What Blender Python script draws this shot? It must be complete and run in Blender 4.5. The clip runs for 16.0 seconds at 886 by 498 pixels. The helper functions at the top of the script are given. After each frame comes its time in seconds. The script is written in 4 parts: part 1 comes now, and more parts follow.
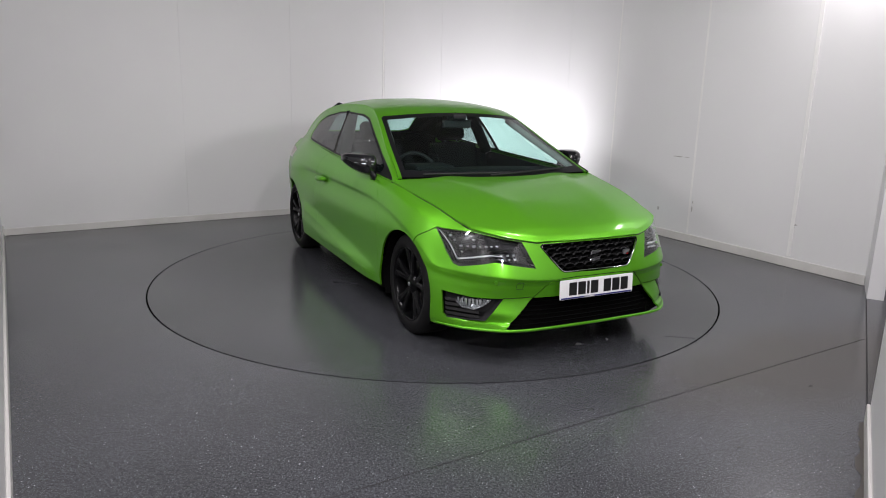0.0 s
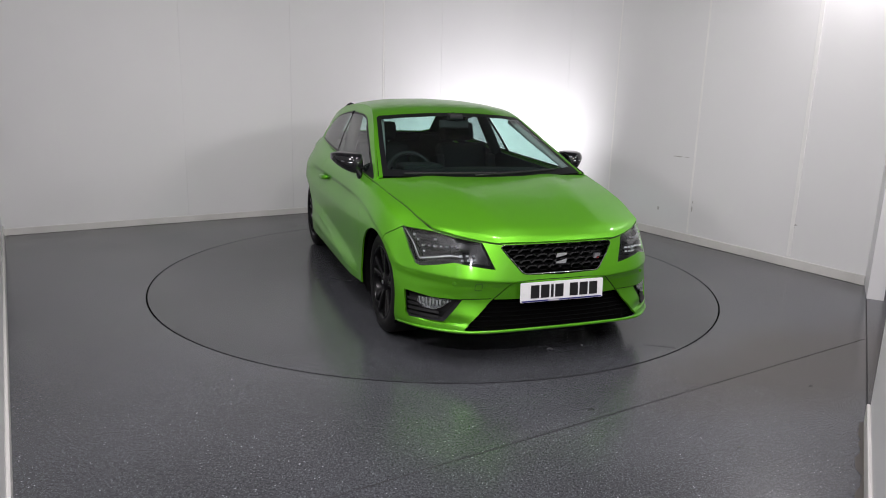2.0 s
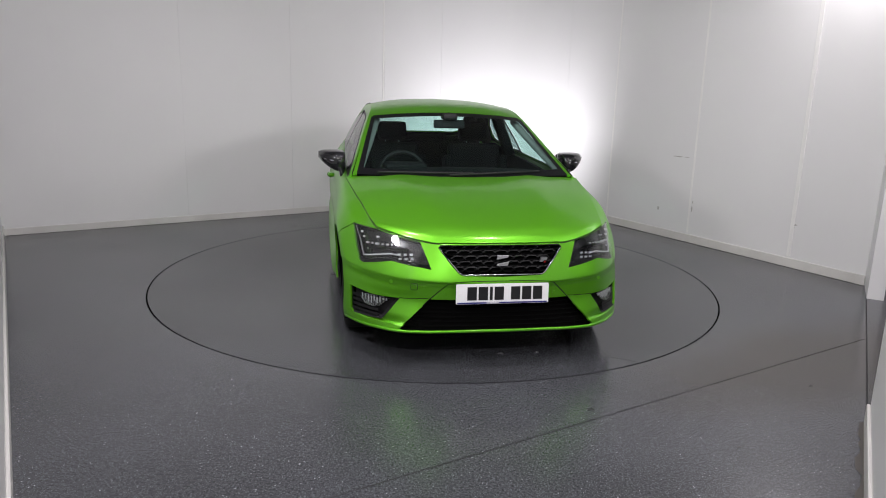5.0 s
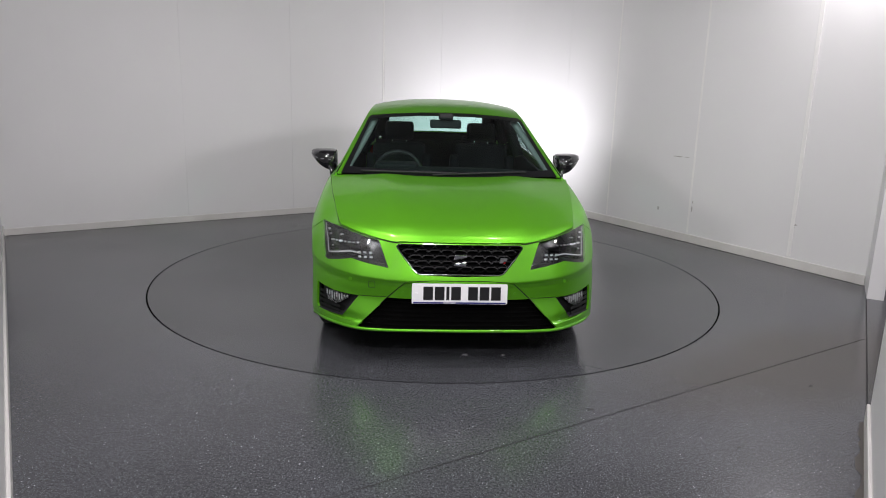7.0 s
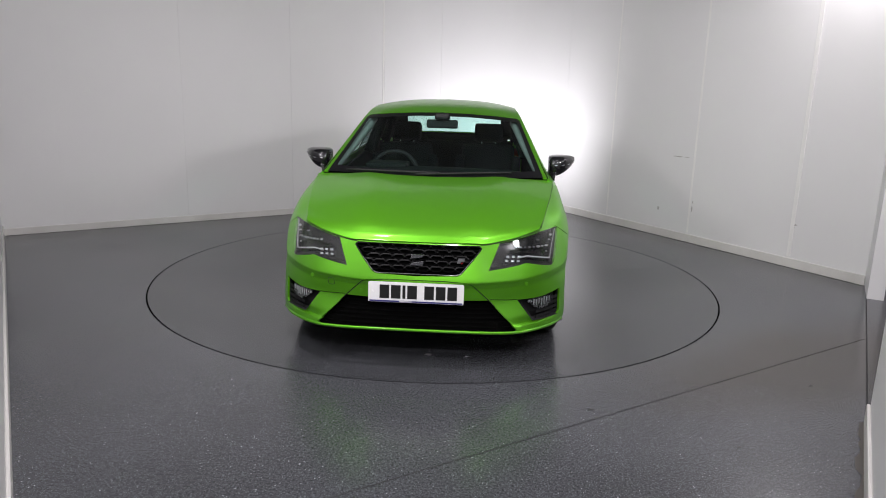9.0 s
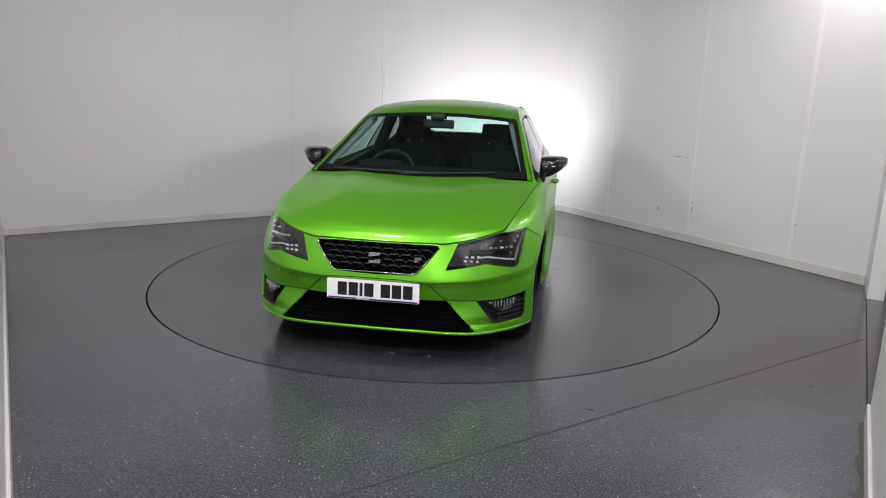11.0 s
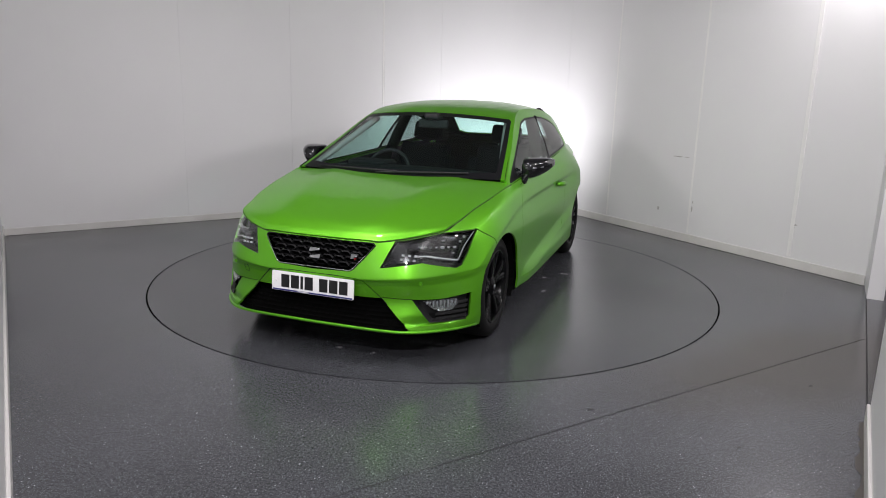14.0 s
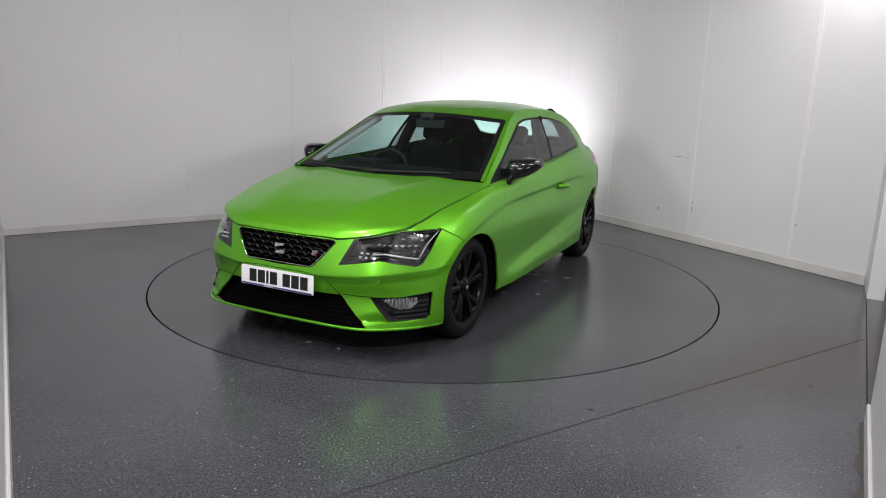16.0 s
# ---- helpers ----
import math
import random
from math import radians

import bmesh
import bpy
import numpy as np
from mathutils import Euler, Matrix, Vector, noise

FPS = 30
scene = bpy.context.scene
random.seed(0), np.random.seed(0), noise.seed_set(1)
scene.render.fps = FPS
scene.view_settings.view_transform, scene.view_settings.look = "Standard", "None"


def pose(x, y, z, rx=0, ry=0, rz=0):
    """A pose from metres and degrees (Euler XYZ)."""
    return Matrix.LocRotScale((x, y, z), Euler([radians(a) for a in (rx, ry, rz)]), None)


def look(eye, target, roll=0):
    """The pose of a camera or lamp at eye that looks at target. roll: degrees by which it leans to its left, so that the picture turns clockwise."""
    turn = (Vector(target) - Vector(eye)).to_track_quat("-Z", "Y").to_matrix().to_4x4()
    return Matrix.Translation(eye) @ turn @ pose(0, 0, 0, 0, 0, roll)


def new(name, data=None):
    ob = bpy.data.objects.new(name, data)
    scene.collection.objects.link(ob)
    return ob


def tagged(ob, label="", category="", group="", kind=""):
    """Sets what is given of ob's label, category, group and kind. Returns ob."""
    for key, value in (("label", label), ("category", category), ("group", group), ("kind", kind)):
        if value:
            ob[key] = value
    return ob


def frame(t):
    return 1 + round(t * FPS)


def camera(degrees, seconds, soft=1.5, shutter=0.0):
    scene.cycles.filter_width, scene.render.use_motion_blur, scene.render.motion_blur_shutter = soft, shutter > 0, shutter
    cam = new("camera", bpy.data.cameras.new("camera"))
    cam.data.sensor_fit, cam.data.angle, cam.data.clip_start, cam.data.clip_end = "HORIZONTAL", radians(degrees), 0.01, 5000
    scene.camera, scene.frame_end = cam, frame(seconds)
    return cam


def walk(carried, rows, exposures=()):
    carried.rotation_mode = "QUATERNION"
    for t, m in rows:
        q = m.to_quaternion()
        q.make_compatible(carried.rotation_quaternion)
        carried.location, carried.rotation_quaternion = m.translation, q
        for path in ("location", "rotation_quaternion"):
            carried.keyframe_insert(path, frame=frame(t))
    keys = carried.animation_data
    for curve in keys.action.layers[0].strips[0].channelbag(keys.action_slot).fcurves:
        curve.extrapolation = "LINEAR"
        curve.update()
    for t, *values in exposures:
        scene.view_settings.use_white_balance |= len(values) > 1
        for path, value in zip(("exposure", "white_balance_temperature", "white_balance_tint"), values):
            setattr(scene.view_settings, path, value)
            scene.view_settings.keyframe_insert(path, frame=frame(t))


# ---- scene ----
# camera: stands still before the turntable
cam = camera(64.94, 16.0, soft=1.0)
EYE = Vector((0.0, -5.648, 1.507))
CAM_POSE = look(EYE, EYE + Vector((0.0109, 0.97484, -0.22262)) * 5, 1.56)
walk(cam, [(0, CAM_POSE), (16.0, CAM_POSE)])

# ---- light ----
world = bpy.data.worlds.new("world")
scene.world = world
world.use_nodes = True
world.node_tree.nodes["Background"].inputs[0].default_value = (0.9, 0.95, 1.0, 1)
world.node_tree.nodes["Background"].inputs[1].default_value = 0.03
scene.view_settings.exposure = 0.0


def area(name, at, to, sx, sy, watts, colour=(1, 0.985, 0.96), spread=180):
    d = bpy.data.lights.new(name, "AREA")
    d.shape, d.size, d.size_y, d.energy, d.color = "RECTANGLE", sx, sy, watts, colour
    d.spread = radians(spread)
    ob = new(name, d)
    ob.matrix_world = look(at, to)
    return ob


LAMP_WHITE = (1.0, 0.955, 0.985)
area("flood_lamp", (2.05, -2.60, 2.15), (-0.9, 3.4, 0.95), 0.3, 0.3, 21, LAMP_WHITE, 125)
area("flood_lamp", (-1.75, -2.85, 2.15), (1.9, 3.4, 0.95), 0.3, 0.3, 21, LAMP_WHITE, 125)
area("ceiling_lamp", (-1.05, -3.9, 3.22), (-1.0, -2.9, 0), 0.1, 0.1, 20, LAMP_WHITE)
area("ceiling_lamp", (1.15, -3.9, 3.22), (1.1, -2.9, 0), 0.1, 0.1, 19, LAMP_WHITE)
area("ceiling_lamp", (-0.95, -2.2, 3.22), (-0.95, -1.4, 0), 0.3, 0.3, 39, LAMP_WHITE)
area("ceiling_lamp", (0.85, -2.2, 3.22), (0.85, -1.4, 0), 0.3, 0.3, 24, LAMP_WHITE)
# added fill above the camera that brightens the nose and bumper
area("front_fill", (0.0, -5.75, 2.8), (0.0, 0.0, 0.9), 0.08, 0.08, 46, LAMP_WHITE, 140)
# added fill past the doorway, lifts the wall end and the floor there
area("doorway_fill", (3.7, -2.05, 2.6), (3.2, -1.3, 0), 0.3, 0.3, 26, LAMP_WHITE)
area("ceiling_lamp", (3.05, 0.05, 3.1), (3.5, 0.1, 2.1), 0.2, 0.2, 15, LAMP_WHITE)
# unseen flood assumed low in the corner behind the car, washing both walls
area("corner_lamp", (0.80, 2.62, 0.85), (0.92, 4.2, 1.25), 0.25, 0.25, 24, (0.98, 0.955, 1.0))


# ---- materials ----
def shade(name, colour, rough=0.5, metal=0.0, coat=0.0, spec=0.5):
    m = bpy.data.materials.new(name)
    m.use_nodes = True
    b = m.node_tree.nodes["Principled BSDF"]
    b.inputs["Base Color"].default_value = (*colour, 1)
    b.inputs["Roughness"].default_value = rough
    b.inputs["Metallic"].default_value = metal
    b.inputs["Coat Weight"].default_value = coat
    b.inputs["Coat Roughness"].default_value = 0.03
    b.inputs["Specular IOR Level"].default_value = spec
    return m


def node(m, kind, **sets):
    n = m.node_tree.nodes.new(kind)
    for k, v in sets.items():
        n.inputs[k].default_value = v
    return n


def link(m, a, b):
    m.node_tree.links.new(a, b)


def vary(m, scale, amount, rough_amount=0.0, detail=6.0, bump=0.0, bump_scale=None, bump_dist=0.001):
    """Mottles the base colour and the roughness at one scale, with relief at another."""
    b = m.node_tree.nodes["Principled BSDF"]
    co = node(m, "ShaderNodeTexCoord")
    nz = node(m, "ShaderNodeTexNoise", Scale=scale, Detail=detail)
    link(m, co.outputs["Object"], nz.inputs["Vector"])
    c = b.inputs["Base Color"].default_value[:]
    mix = m.node_tree.nodes.new("ShaderNodeMix")
    mix.data_type = "RGBA"
    mix.inputs["A"].default_value = (*[v * (1 - amount) for v in c[:3]], 1)
    mix.inputs["B"].default_value = (*[min(1, v * (1 + amount)) for v in c[:3]], 1)
    link(m, nz.outputs["Fac"], mix.inputs["Factor"])
    link(m, mix.outputs["Result"], b.inputs["Base Color"])
    if rough_amount:
        r = b.inputs["Roughness"].default_value
        mr = node(m, "ShaderNodeMapRange")
        mr.inputs["From Min"].default_value, mr.inputs["From Max"].default_value = 0.3, 0.7
        mr.inputs["To Min"].default_value, mr.inputs["To Max"].default_value = max(0, r - rough_amount), r + rough_amount
        link(m, nz.outputs["Fac"], mr.inputs["Value"])
        link(m, mr.outputs["Result"], b.inputs["Roughness"])
    if bump:
        n2 = node(m, "ShaderNodeTexNoise", Scale=bump_scale or scale * 10, Detail=3.0)
        link(m, co.outputs["Object"], n2.inputs["Vector"])
        bp = node(m, "ShaderNodeBump", Strength=bump, Distance=bump_dist)
        link(m, n2.outputs["Fac"], bp.inputs["Height"])
        link(m, bp.outputs["Normal"], b.inputs["Normal"])
    return m


def glass(name, tint, rough=0.0, least=0.05):
    """Thin pane: tinted see-through with a sharp gloss."""
    m = bpy.data.materials.new(name)
    m.use_nodes = True
    nt = m.node_tree
    nt.nodes.remove(nt.nodes["Principled BSDF"])
    out = nt.nodes["Material Output"]
    tr = node(m, "ShaderNodeBsdfTransparent", Color=(*tint, 1))
    gl = node(m, "ShaderNodeBsdfGlossy", Color=(1, 1, 1, 1), Roughness=rough)
    lw = node(m, "ShaderNodeLayerWeight", Blend=0.5)
    pw = node(m, "ShaderNodeMath")
    pw.operation = "POWER"
    pw.inputs[1].default_value = 4.0
    link(m, lw.outputs["Facing"], pw.inputs[0])
    fr = node(m, "ShaderNodeMath")
    fr.operation = "MULTIPLY_ADD"
    fr.inputs[1].default_value, fr.inputs[2].default_value = 0.7, least
    link(m, pw.outputs[0], fr.inputs[0])
    mx = nt.nodes.new("ShaderNodeMixShader")
    link(m, fr.outputs[0], mx.inputs[0])
    link(m, tr.outputs[0], mx.inputs[1])
    link(m, gl.outputs[0], mx.inputs[2])
    link(m, mx.outputs[0], out.inputs["Surface"])
    return m


WALL = vary(shade("white_wall_paint", (0.73, 0.725, 0.73), 0.42, spec=0.35), 1.3, 0.035, 0.06, bump=0.12, bump_scale=120)
TRIM = vary(shade("white_trim_paint", (0.80, 0.79, 0.78), 0.35), 4.0, 0.08, 0.05, bump=0.1, bump_scale=60)
SKIRT = vary(shade("scuffed_skirting_paint", (0.62, 0.605, 0.585), 0.5), 3.0, 0.2, 0.08, bump=0.15, bump_scale=50)
# ceiling colour kept dark to cut bounce and the bonnet's reflection
CEIL = vary(shade("ceiling_paint", (0.16, 0.16, 0.165), 0.8), 2.0, 0.04)
PAINT = shade("metallic_green_paint", (0.108, 0.395, 0.009), 0.42, 0.68, 0.55)
PAINT.node_tree.nodes["Principled BSDF"].inputs["Coat Roughness"].default_value = 0.1
GLASS = glass("greenish_glass", (0.66, 0.84, 0.80))
PRIVACY = glass("tinted_glass", (0.34, 0.40, 0.40))
LENS = glass("clear_lens", (0.93, 0.95, 0.95), 0.02, 0.07)
FRIT = shade("black_glass_border", (0.006, 0.006, 0.007), 0.35, spec=0.1)
GLOSS = shade("gloss_black", (0.005, 0.005, 0.006), 0.14, coat=0.25, spec=0.4)
PLASTIC = vary(shade("black_plastic", (0.010, 0.010, 0.011), 0.62, spec=0.25), 40, 0.3, bump=0.2, bump_scale=500)
# near-black for black parts in recesses, with the recess shade in the colour
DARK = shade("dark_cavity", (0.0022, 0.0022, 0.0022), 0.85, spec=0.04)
DARK_LINE = shade("dark_line", (0.01, 0.012, 0.008), 0.8)
WELD = shade("vinyl_weld", (0.012, 0.012, 0.013), 0.55, spec=0.3)
MIRROR_CUP = shade("bright_reflector", (0.85, 0.86, 0.88), 0.3, 0.85)
LATTICE = shade("black_lattice", (0.0045, 0.0045, 0.005), 0.45, spec=0.12)
RUBBER = vary(shade("tyre_rubber", (0.004, 0.004, 0.0043), 0.65, spec=0.22), 25, 0.3, bump=0.3, bump_scale=200)
RIM = shade("black_alloy", (0.003, 0.003, 0.0034), 0.22, 0.0, 0.0, 0.14)
CHROME_DARK = shade("smoked_chrome", (0.05, 0.052, 0.055), 0.25, 0.9)
PILLAR = vary(shade("grey_pillar_trim", (0.22, 0.225, 0.22), 0.7), 40, 0.2)
CHROME = shade("chrome", (0.75, 0.76, 0.78), 0.12, 1.0)
SATIN = shade("satin_silver", (0.45, 0.46, 0.48), 0.3, 0.9)
HOUSING = vary(shade("lamp_housing", (0.013, 0.013, 0.015), 0.22, 0.4), 30, 0.5)
STRIP = shade("light_guide", (0.48, 0.49, 0.51), 0.25, 0.2)
PLATE = vary(shade("plate_white", (0.80, 0.80, 0.80), 0.35), 30, 0.03)
INK = shade("plate_black", (0.008, 0.008, 0.009), 0.4)
BLUE = shade("plate_blue", (0.015, 0.02, 0.16), 0.4)
CLOTH = vary(shade("dark_seat_cloth", (0.004, 0.004, 0.005), 0.85, spec=0.12), 60, 0.4, bump=0.4, bump_scale=900)
CABIN = vary(shade("dark_cabin_plastic", (0.007, 0.0075, 0.008), 0.7, spec=0.12), 30, 0.3, bump=0.3, bump_scale=600)
RED = shade("red_lens", (0.35, 0.01, 0.012), 0.15, coat=1.0)
DISC_BRAKE = shade("brake_steel", (0.25, 0.24, 0.23), 0.35, 1.0)


def flake(m):
    b = m.node_tree.nodes["Principled BSDF"]
    co = node(m, "ShaderNodeTexCoord")
    vo = node(m, "ShaderNodeTexVoronoi", Scale=900.0)
    link(m, co.outputs["Object"], vo.inputs["Vector"])
    bp = node(m, "ShaderNodeBump", Strength=0.06, Distance=0.0005)
    link(m, vo.outputs["Distance"], bp.inputs["Height"])
    link(m, bp.outputs["Normal"], b.inputs["Normal"])


flake(PAINT)


def floor_material(name, seed):
    """Dark grey safety vinyl: cloudy wear, pale and dark grit, soft gloss."""
    m = shade(name, (0.085, 0.087, 0.093), 0.3, spec=0.55)
    b = m.node_tree.nodes["Principled BSDF"]
    co = node(m, "ShaderNodeTexCoord")
    mp = node(m, "ShaderNodeMapping")
    mp.inputs["Location"].default_value = (seed, seed * 0.37, 0)
    link(m, co.outputs["Object"], mp.inputs["Vector"])
    cloud = node(m, "ShaderNodeTexNoise", Scale=0.9, Detail=5.0, Roughness=0.6)
    fine = node(m, "ShaderNodeTexNoise", Scale=100.0, Detail=3.0, Roughness=0.7)
    grit = node(m, "ShaderNodeTexVoronoi", Scale=62.0)
    grit2 = node(m, "ShaderNodeTexVoronoi", Scale=240.0)
    for n in (cloud, fine, grit, grit2):
        link(m, mp.outputs[0], n.inputs["Vector"])
    r1 = m.node_tree.nodes.new("ShaderNodeValToRGB")
    # the disc's vinyl is darker overall than the fixed floor's
    tone = 1.0 if seed == 0.0 else 0.82
    r1.color_ramp.elements[0].position, r1.color_ramp.elements[0].color = 0.3, (0.050 * tone, 0.0515 * tone, 0.056 * tone, 1)
    r1.color_ramp.elements[1].position, r1.color_ramp.elements[1].color = 0.72, (0.069 * tone, 0.072 * tone, 0.080 * tone, 1)
    link(m, cloud.outputs["Fac"], r1.inputs[0])
    mul = m.node_tree.nodes.new("ShaderNodeMix")
    mul.data_type, mul.blend_type = "RGBA", "MULTIPLY"
    mul.inputs["Factor"].default_value = 0.95 if seed == 0.0 else 0.45
    link(m, r1.outputs[0], mul.inputs["A"])
    r2 = m.node_tree.nodes.new("ShaderNodeValToRGB")
    r2.color_ramp.elements[0].position, r2.color_ramp.elements[0].color = 0.36, (0.42, 0.42, 0.43, 1)
    r2.color_ramp.elements[1].position, r2.color_ramp.elements[1].color = 0.64, (1.58, 1.58, 1.60, 1)
    link(m, fine.outputs["Fac"], r2.inputs[0])
    link(m, r2.outputs[0], mul.inputs["B"])
    # pale grit: few cells, picked by their random colour
    last = mul.outputs["Result"]
    for vo, size, pick, colour in ((grit, 0.17, 0.86 if seed == 0.0 else 0.975, (0.34, 0.35, 0.38, 1)), (grit2, 0.36, 0.64 if seed == 0.0 else 0.9, (0.17, 0.175, 0.195, 1))):
        near = node(m, "ShaderNodeMath")
        near.operation = "LESS_THAN"
        near.inputs[1].default_value = size
        link(m, vo.outputs["Distance"], near.inputs[0])
        sep = node(m, "ShaderNodeSeparateColor")
        link(m, vo.outputs["Color"], sep.inputs[0])
        few = node(m, "ShaderNodeMath")
        few.operation = "GREATER_THAN"
        few.inputs[1].default_value = pick
        link(m, sep.outputs[0], few.inputs[0])
        both = node(m, "ShaderNodeMath")
        both.operation = "MULTIPLY"
        link(m, near.outputs[0], both.inputs[0])
        link(m, few.outputs[0], both.inputs[1])
        mx = m.node_tree.nodes.new("ShaderNodeMix")
        mx.data_type = "RGBA"
        link(m, both.outputs[0], mx.inputs["Factor"])
        link(m, last, mx.inputs["A"])
        mx.inputs["B"].default_value = colour
        last = mx.outputs["Result"]
    if seed == 0.0:
        mq = node(m, "ShaderNodeMapping")
        mq.vector_type = "TEXTURE"
        mq.inputs["Location"].default_value = (2.35, -1.75, 0)
        mq.inputs["Rotation"].default_value = (0, 0, radians(25))
        mq.inputs["Scale"].default_value = (1.7, 0.7, 1)
        link(m, co.outputs["Object"], mq.inputs["Vector"])
        gr = m.node_tree.nodes.new("ShaderNodeTexGradient")
        gr.gradient_type = "SPHERICAL"
        link(m, mq.outputs[0], gr.inputs["Vector"])
        blotch = node(m, "ShaderNodeTexNoise", Scale=2.6, Detail=6.0, Roughness=0.65)
        link(m, co.outputs["Object"], blotch.inputs["Vector"])
        mm = node(m, "ShaderNodeMath")
        mm.operation = "MULTIPLY"
        link(m, gr.outputs["Fac"], mm.inputs[0])
        link(m, blotch.outputs["Fac"], mm.inputs[1])
        mr = node(m, "ShaderNodeMapRange")
        mr.inputs["From Min"].default_value, mr.inputs["From Max"].default_value = 0.03, 0.30
        mr.inputs["To Max"].default_value = 0.75
        link(m, mm.outputs[0], mr.inputs["Value"])
        mx = m.node_tree.nodes.new("ShaderNodeMix")
        mx.data_type = "RGBA"
        link(m, mr.outputs["Result"], mx.inputs["Factor"])
        link(m, last, mx.inputs["A"])
        mx.inputs["B"].default_value = (0.050, 0.041, 0.034, 1)
        last = mx.outputs["Result"]
    link(m, last, b.inputs["Base Color"])
    rr = node(m, "ShaderNodeMapRange")
    rr.inputs["From Min"].default_value, rr.inputs["From Max"].default_value = 0.3, 0.7
    rr.inputs["To Min"].default_value, rr.inputs["To Max"].default_value = 0.25, 0.17
    link(m, cloud.outputs["Fac"], rr.inputs["Value"])
    link(m, rr.outputs["Result"], b.inputs["Roughness"])
    bp = node(m, "ShaderNodeBump", Strength=0.22 if seed == 0.0 else 0.1, Distance=0.0006)
    link(m, fine.outputs["Fac"], bp.inputs["Height"])
    link(m, bp.outputs["Normal"], b.inputs["Normal"])
    return m


FLOOR = floor_material("grey_speckled_vinyl", 0.0)
TABLE = floor_material("grey_turntable_vinyl", 7.3)
STAIN = shade("brown_floor_stain", (0.05, 0.043, 0.036), 0.4)
SCUFF = shade("dark_scuff", (0.015, 0.015, 0.016), 0.35)
DUST = shade("pale_scuff", (0.2, 0.2, 0.2), 0.5)


# ---- mesh helpers ----
def mesh_of(name, bm, material, smooth=False):
    me = bpy.data.meshes.new(name)
    bm.to_mesh(me)
    bm.free()
    me.materials.append(material)
    if smooth:
        me.shade_smooth()
    return me


def part(name, bm, material, parent, label="", smooth=True, thick=0.0, bevel=0.0):
    ob = new(name, mesh_of(name, bm, material, smooth))
    ob.parent = parent
    if label:
        tagged(ob, label)
    if thick:
        s = ob.modifiers.new("thickness", "SOLIDIFY")
        s.thickness, s.offset = thick, -1
        s.use_even_offset = False
        k = ob.modifiers.new("sharp_rims", "EDGE_SPLIT")
        k.split_angle = radians(42)
    if bevel:
        b = ob.modifiers.new("bevel", "BEVEL")
        b.width, b.segments, b.limit_method = bevel, 2, "ANGLE"
        b.harden_normals = False
    return ob


def box(bm, x0, x1, y0, y1, z0, z1, m=None):
    vs = [bm.verts.new((x, y, z)) for x in (x0, x1) for y in (y0, y1) for z in (z0, z1)]
    for f in ((0, 1, 3, 2), (4, 6, 7, 5), (0, 4, 5, 1), (2, 3, 7, 6), (0, 2, 6, 4), (1, 5, 7, 3)):
        bm.faces.new([vs[i] for i in f])
    if m is not None:
        bmesh.ops.transform(bm, matrix=m, verts=vs)
    return vs


def prism(bm, pts, lo, hi, axis="z"):
    """A closed outline swept from lo to hi along an axis; pts are the other two coordinates."""
    def at(a, b, h):
        return {"z": (a, b, h), "y": (a, h, b), "x": (h, a, b)}[axis]
    low = [bm.verts.new(at(a, b, lo)) for a, b in pts]
    top = [bm.verts.new(at(a, b, hi)) for a, b in pts]
    n = len(pts)
    fs = [bm.faces.new(low), bm.faces.new(top)]
    fs += [bm.faces.new((low[i], low[(i + 1) % n], top[(i + 1) % n], top[i])) for i in range(n)]
    bmesh.ops.recalc_face_normals(bm, faces=fs)
    return low + top


def tube(bm, path, radius, sides=8, close=False):
    """A round bar along a path; radius may vary."""
    path = [Vector(p) for p in path]
    n = len(path)
    rings = []
    for i, p in enumerate(path):
        a = path[i - 1] if i or close else p
        b = path[(i + 1) % n] if i < n - 1 or close else p
        d = (b - a).normalized()
        side = d.cross(Vector((0, 0, 1)) if abs(d.z) < 0.9 else Vector((1, 0, 0))).normalized()
        up = side.cross(d)
        r = radius[i] if isinstance(radius, (list, tuple)) else radius
        rings.append([bm.verts.new(p + (side * math.cos(t) + up * math.sin(t)) * r) for t in (2 * math.pi * k / sides for k in range(sides))])
    for i in range(n if close else n - 1):
        a, b = rings[i], rings[(i + 1) % n]
        for k in range(sides):
            bm.faces.new((a[k], a[(k + 1) % sides], b[(k + 1) % sides], b[k]))
    if not close:
        bm.faces.new(rings[0][::-1])
        bm.faces.new(rings[-1])
    bmesh.ops.recalc_face_normals(bm, faces=bm.faces[:])


def revolve(bm, profile, centre, steps=48, mirror=1):
    """Turns (radius, x) pairs round the car's x axis at centre; closed loop."""
    cx, cy, cz = centre
    rings = []
    for k in range(steps):
        t = 2 * math.pi * k / steps
        rings.append([bm.verts.new((cx + mirror * px, cy + r * math.cos(t), cz + r * math.sin(t))) for r, px in profile])
    n = len(profile)
    for k in range(steps):
        a, b = rings[k], rings[(k + 1) % steps]
        for i in range(n):
            j = (i + 1) % n
            bm.faces.new((a[i], a[j], b[j], b[i]))
    bmesh.ops.recalc_face_normals(bm, faces=bm.faces[:])


# ---- the room ----
CORNER = Vector((1.027, 4.417, 0))
DIR_L = Vector((-0.8426, -0.5386, 0))
DIR_R = Vector((0.5024, -0.8647, 0))
HIGH = 3.3
R_TABLE = 2.230


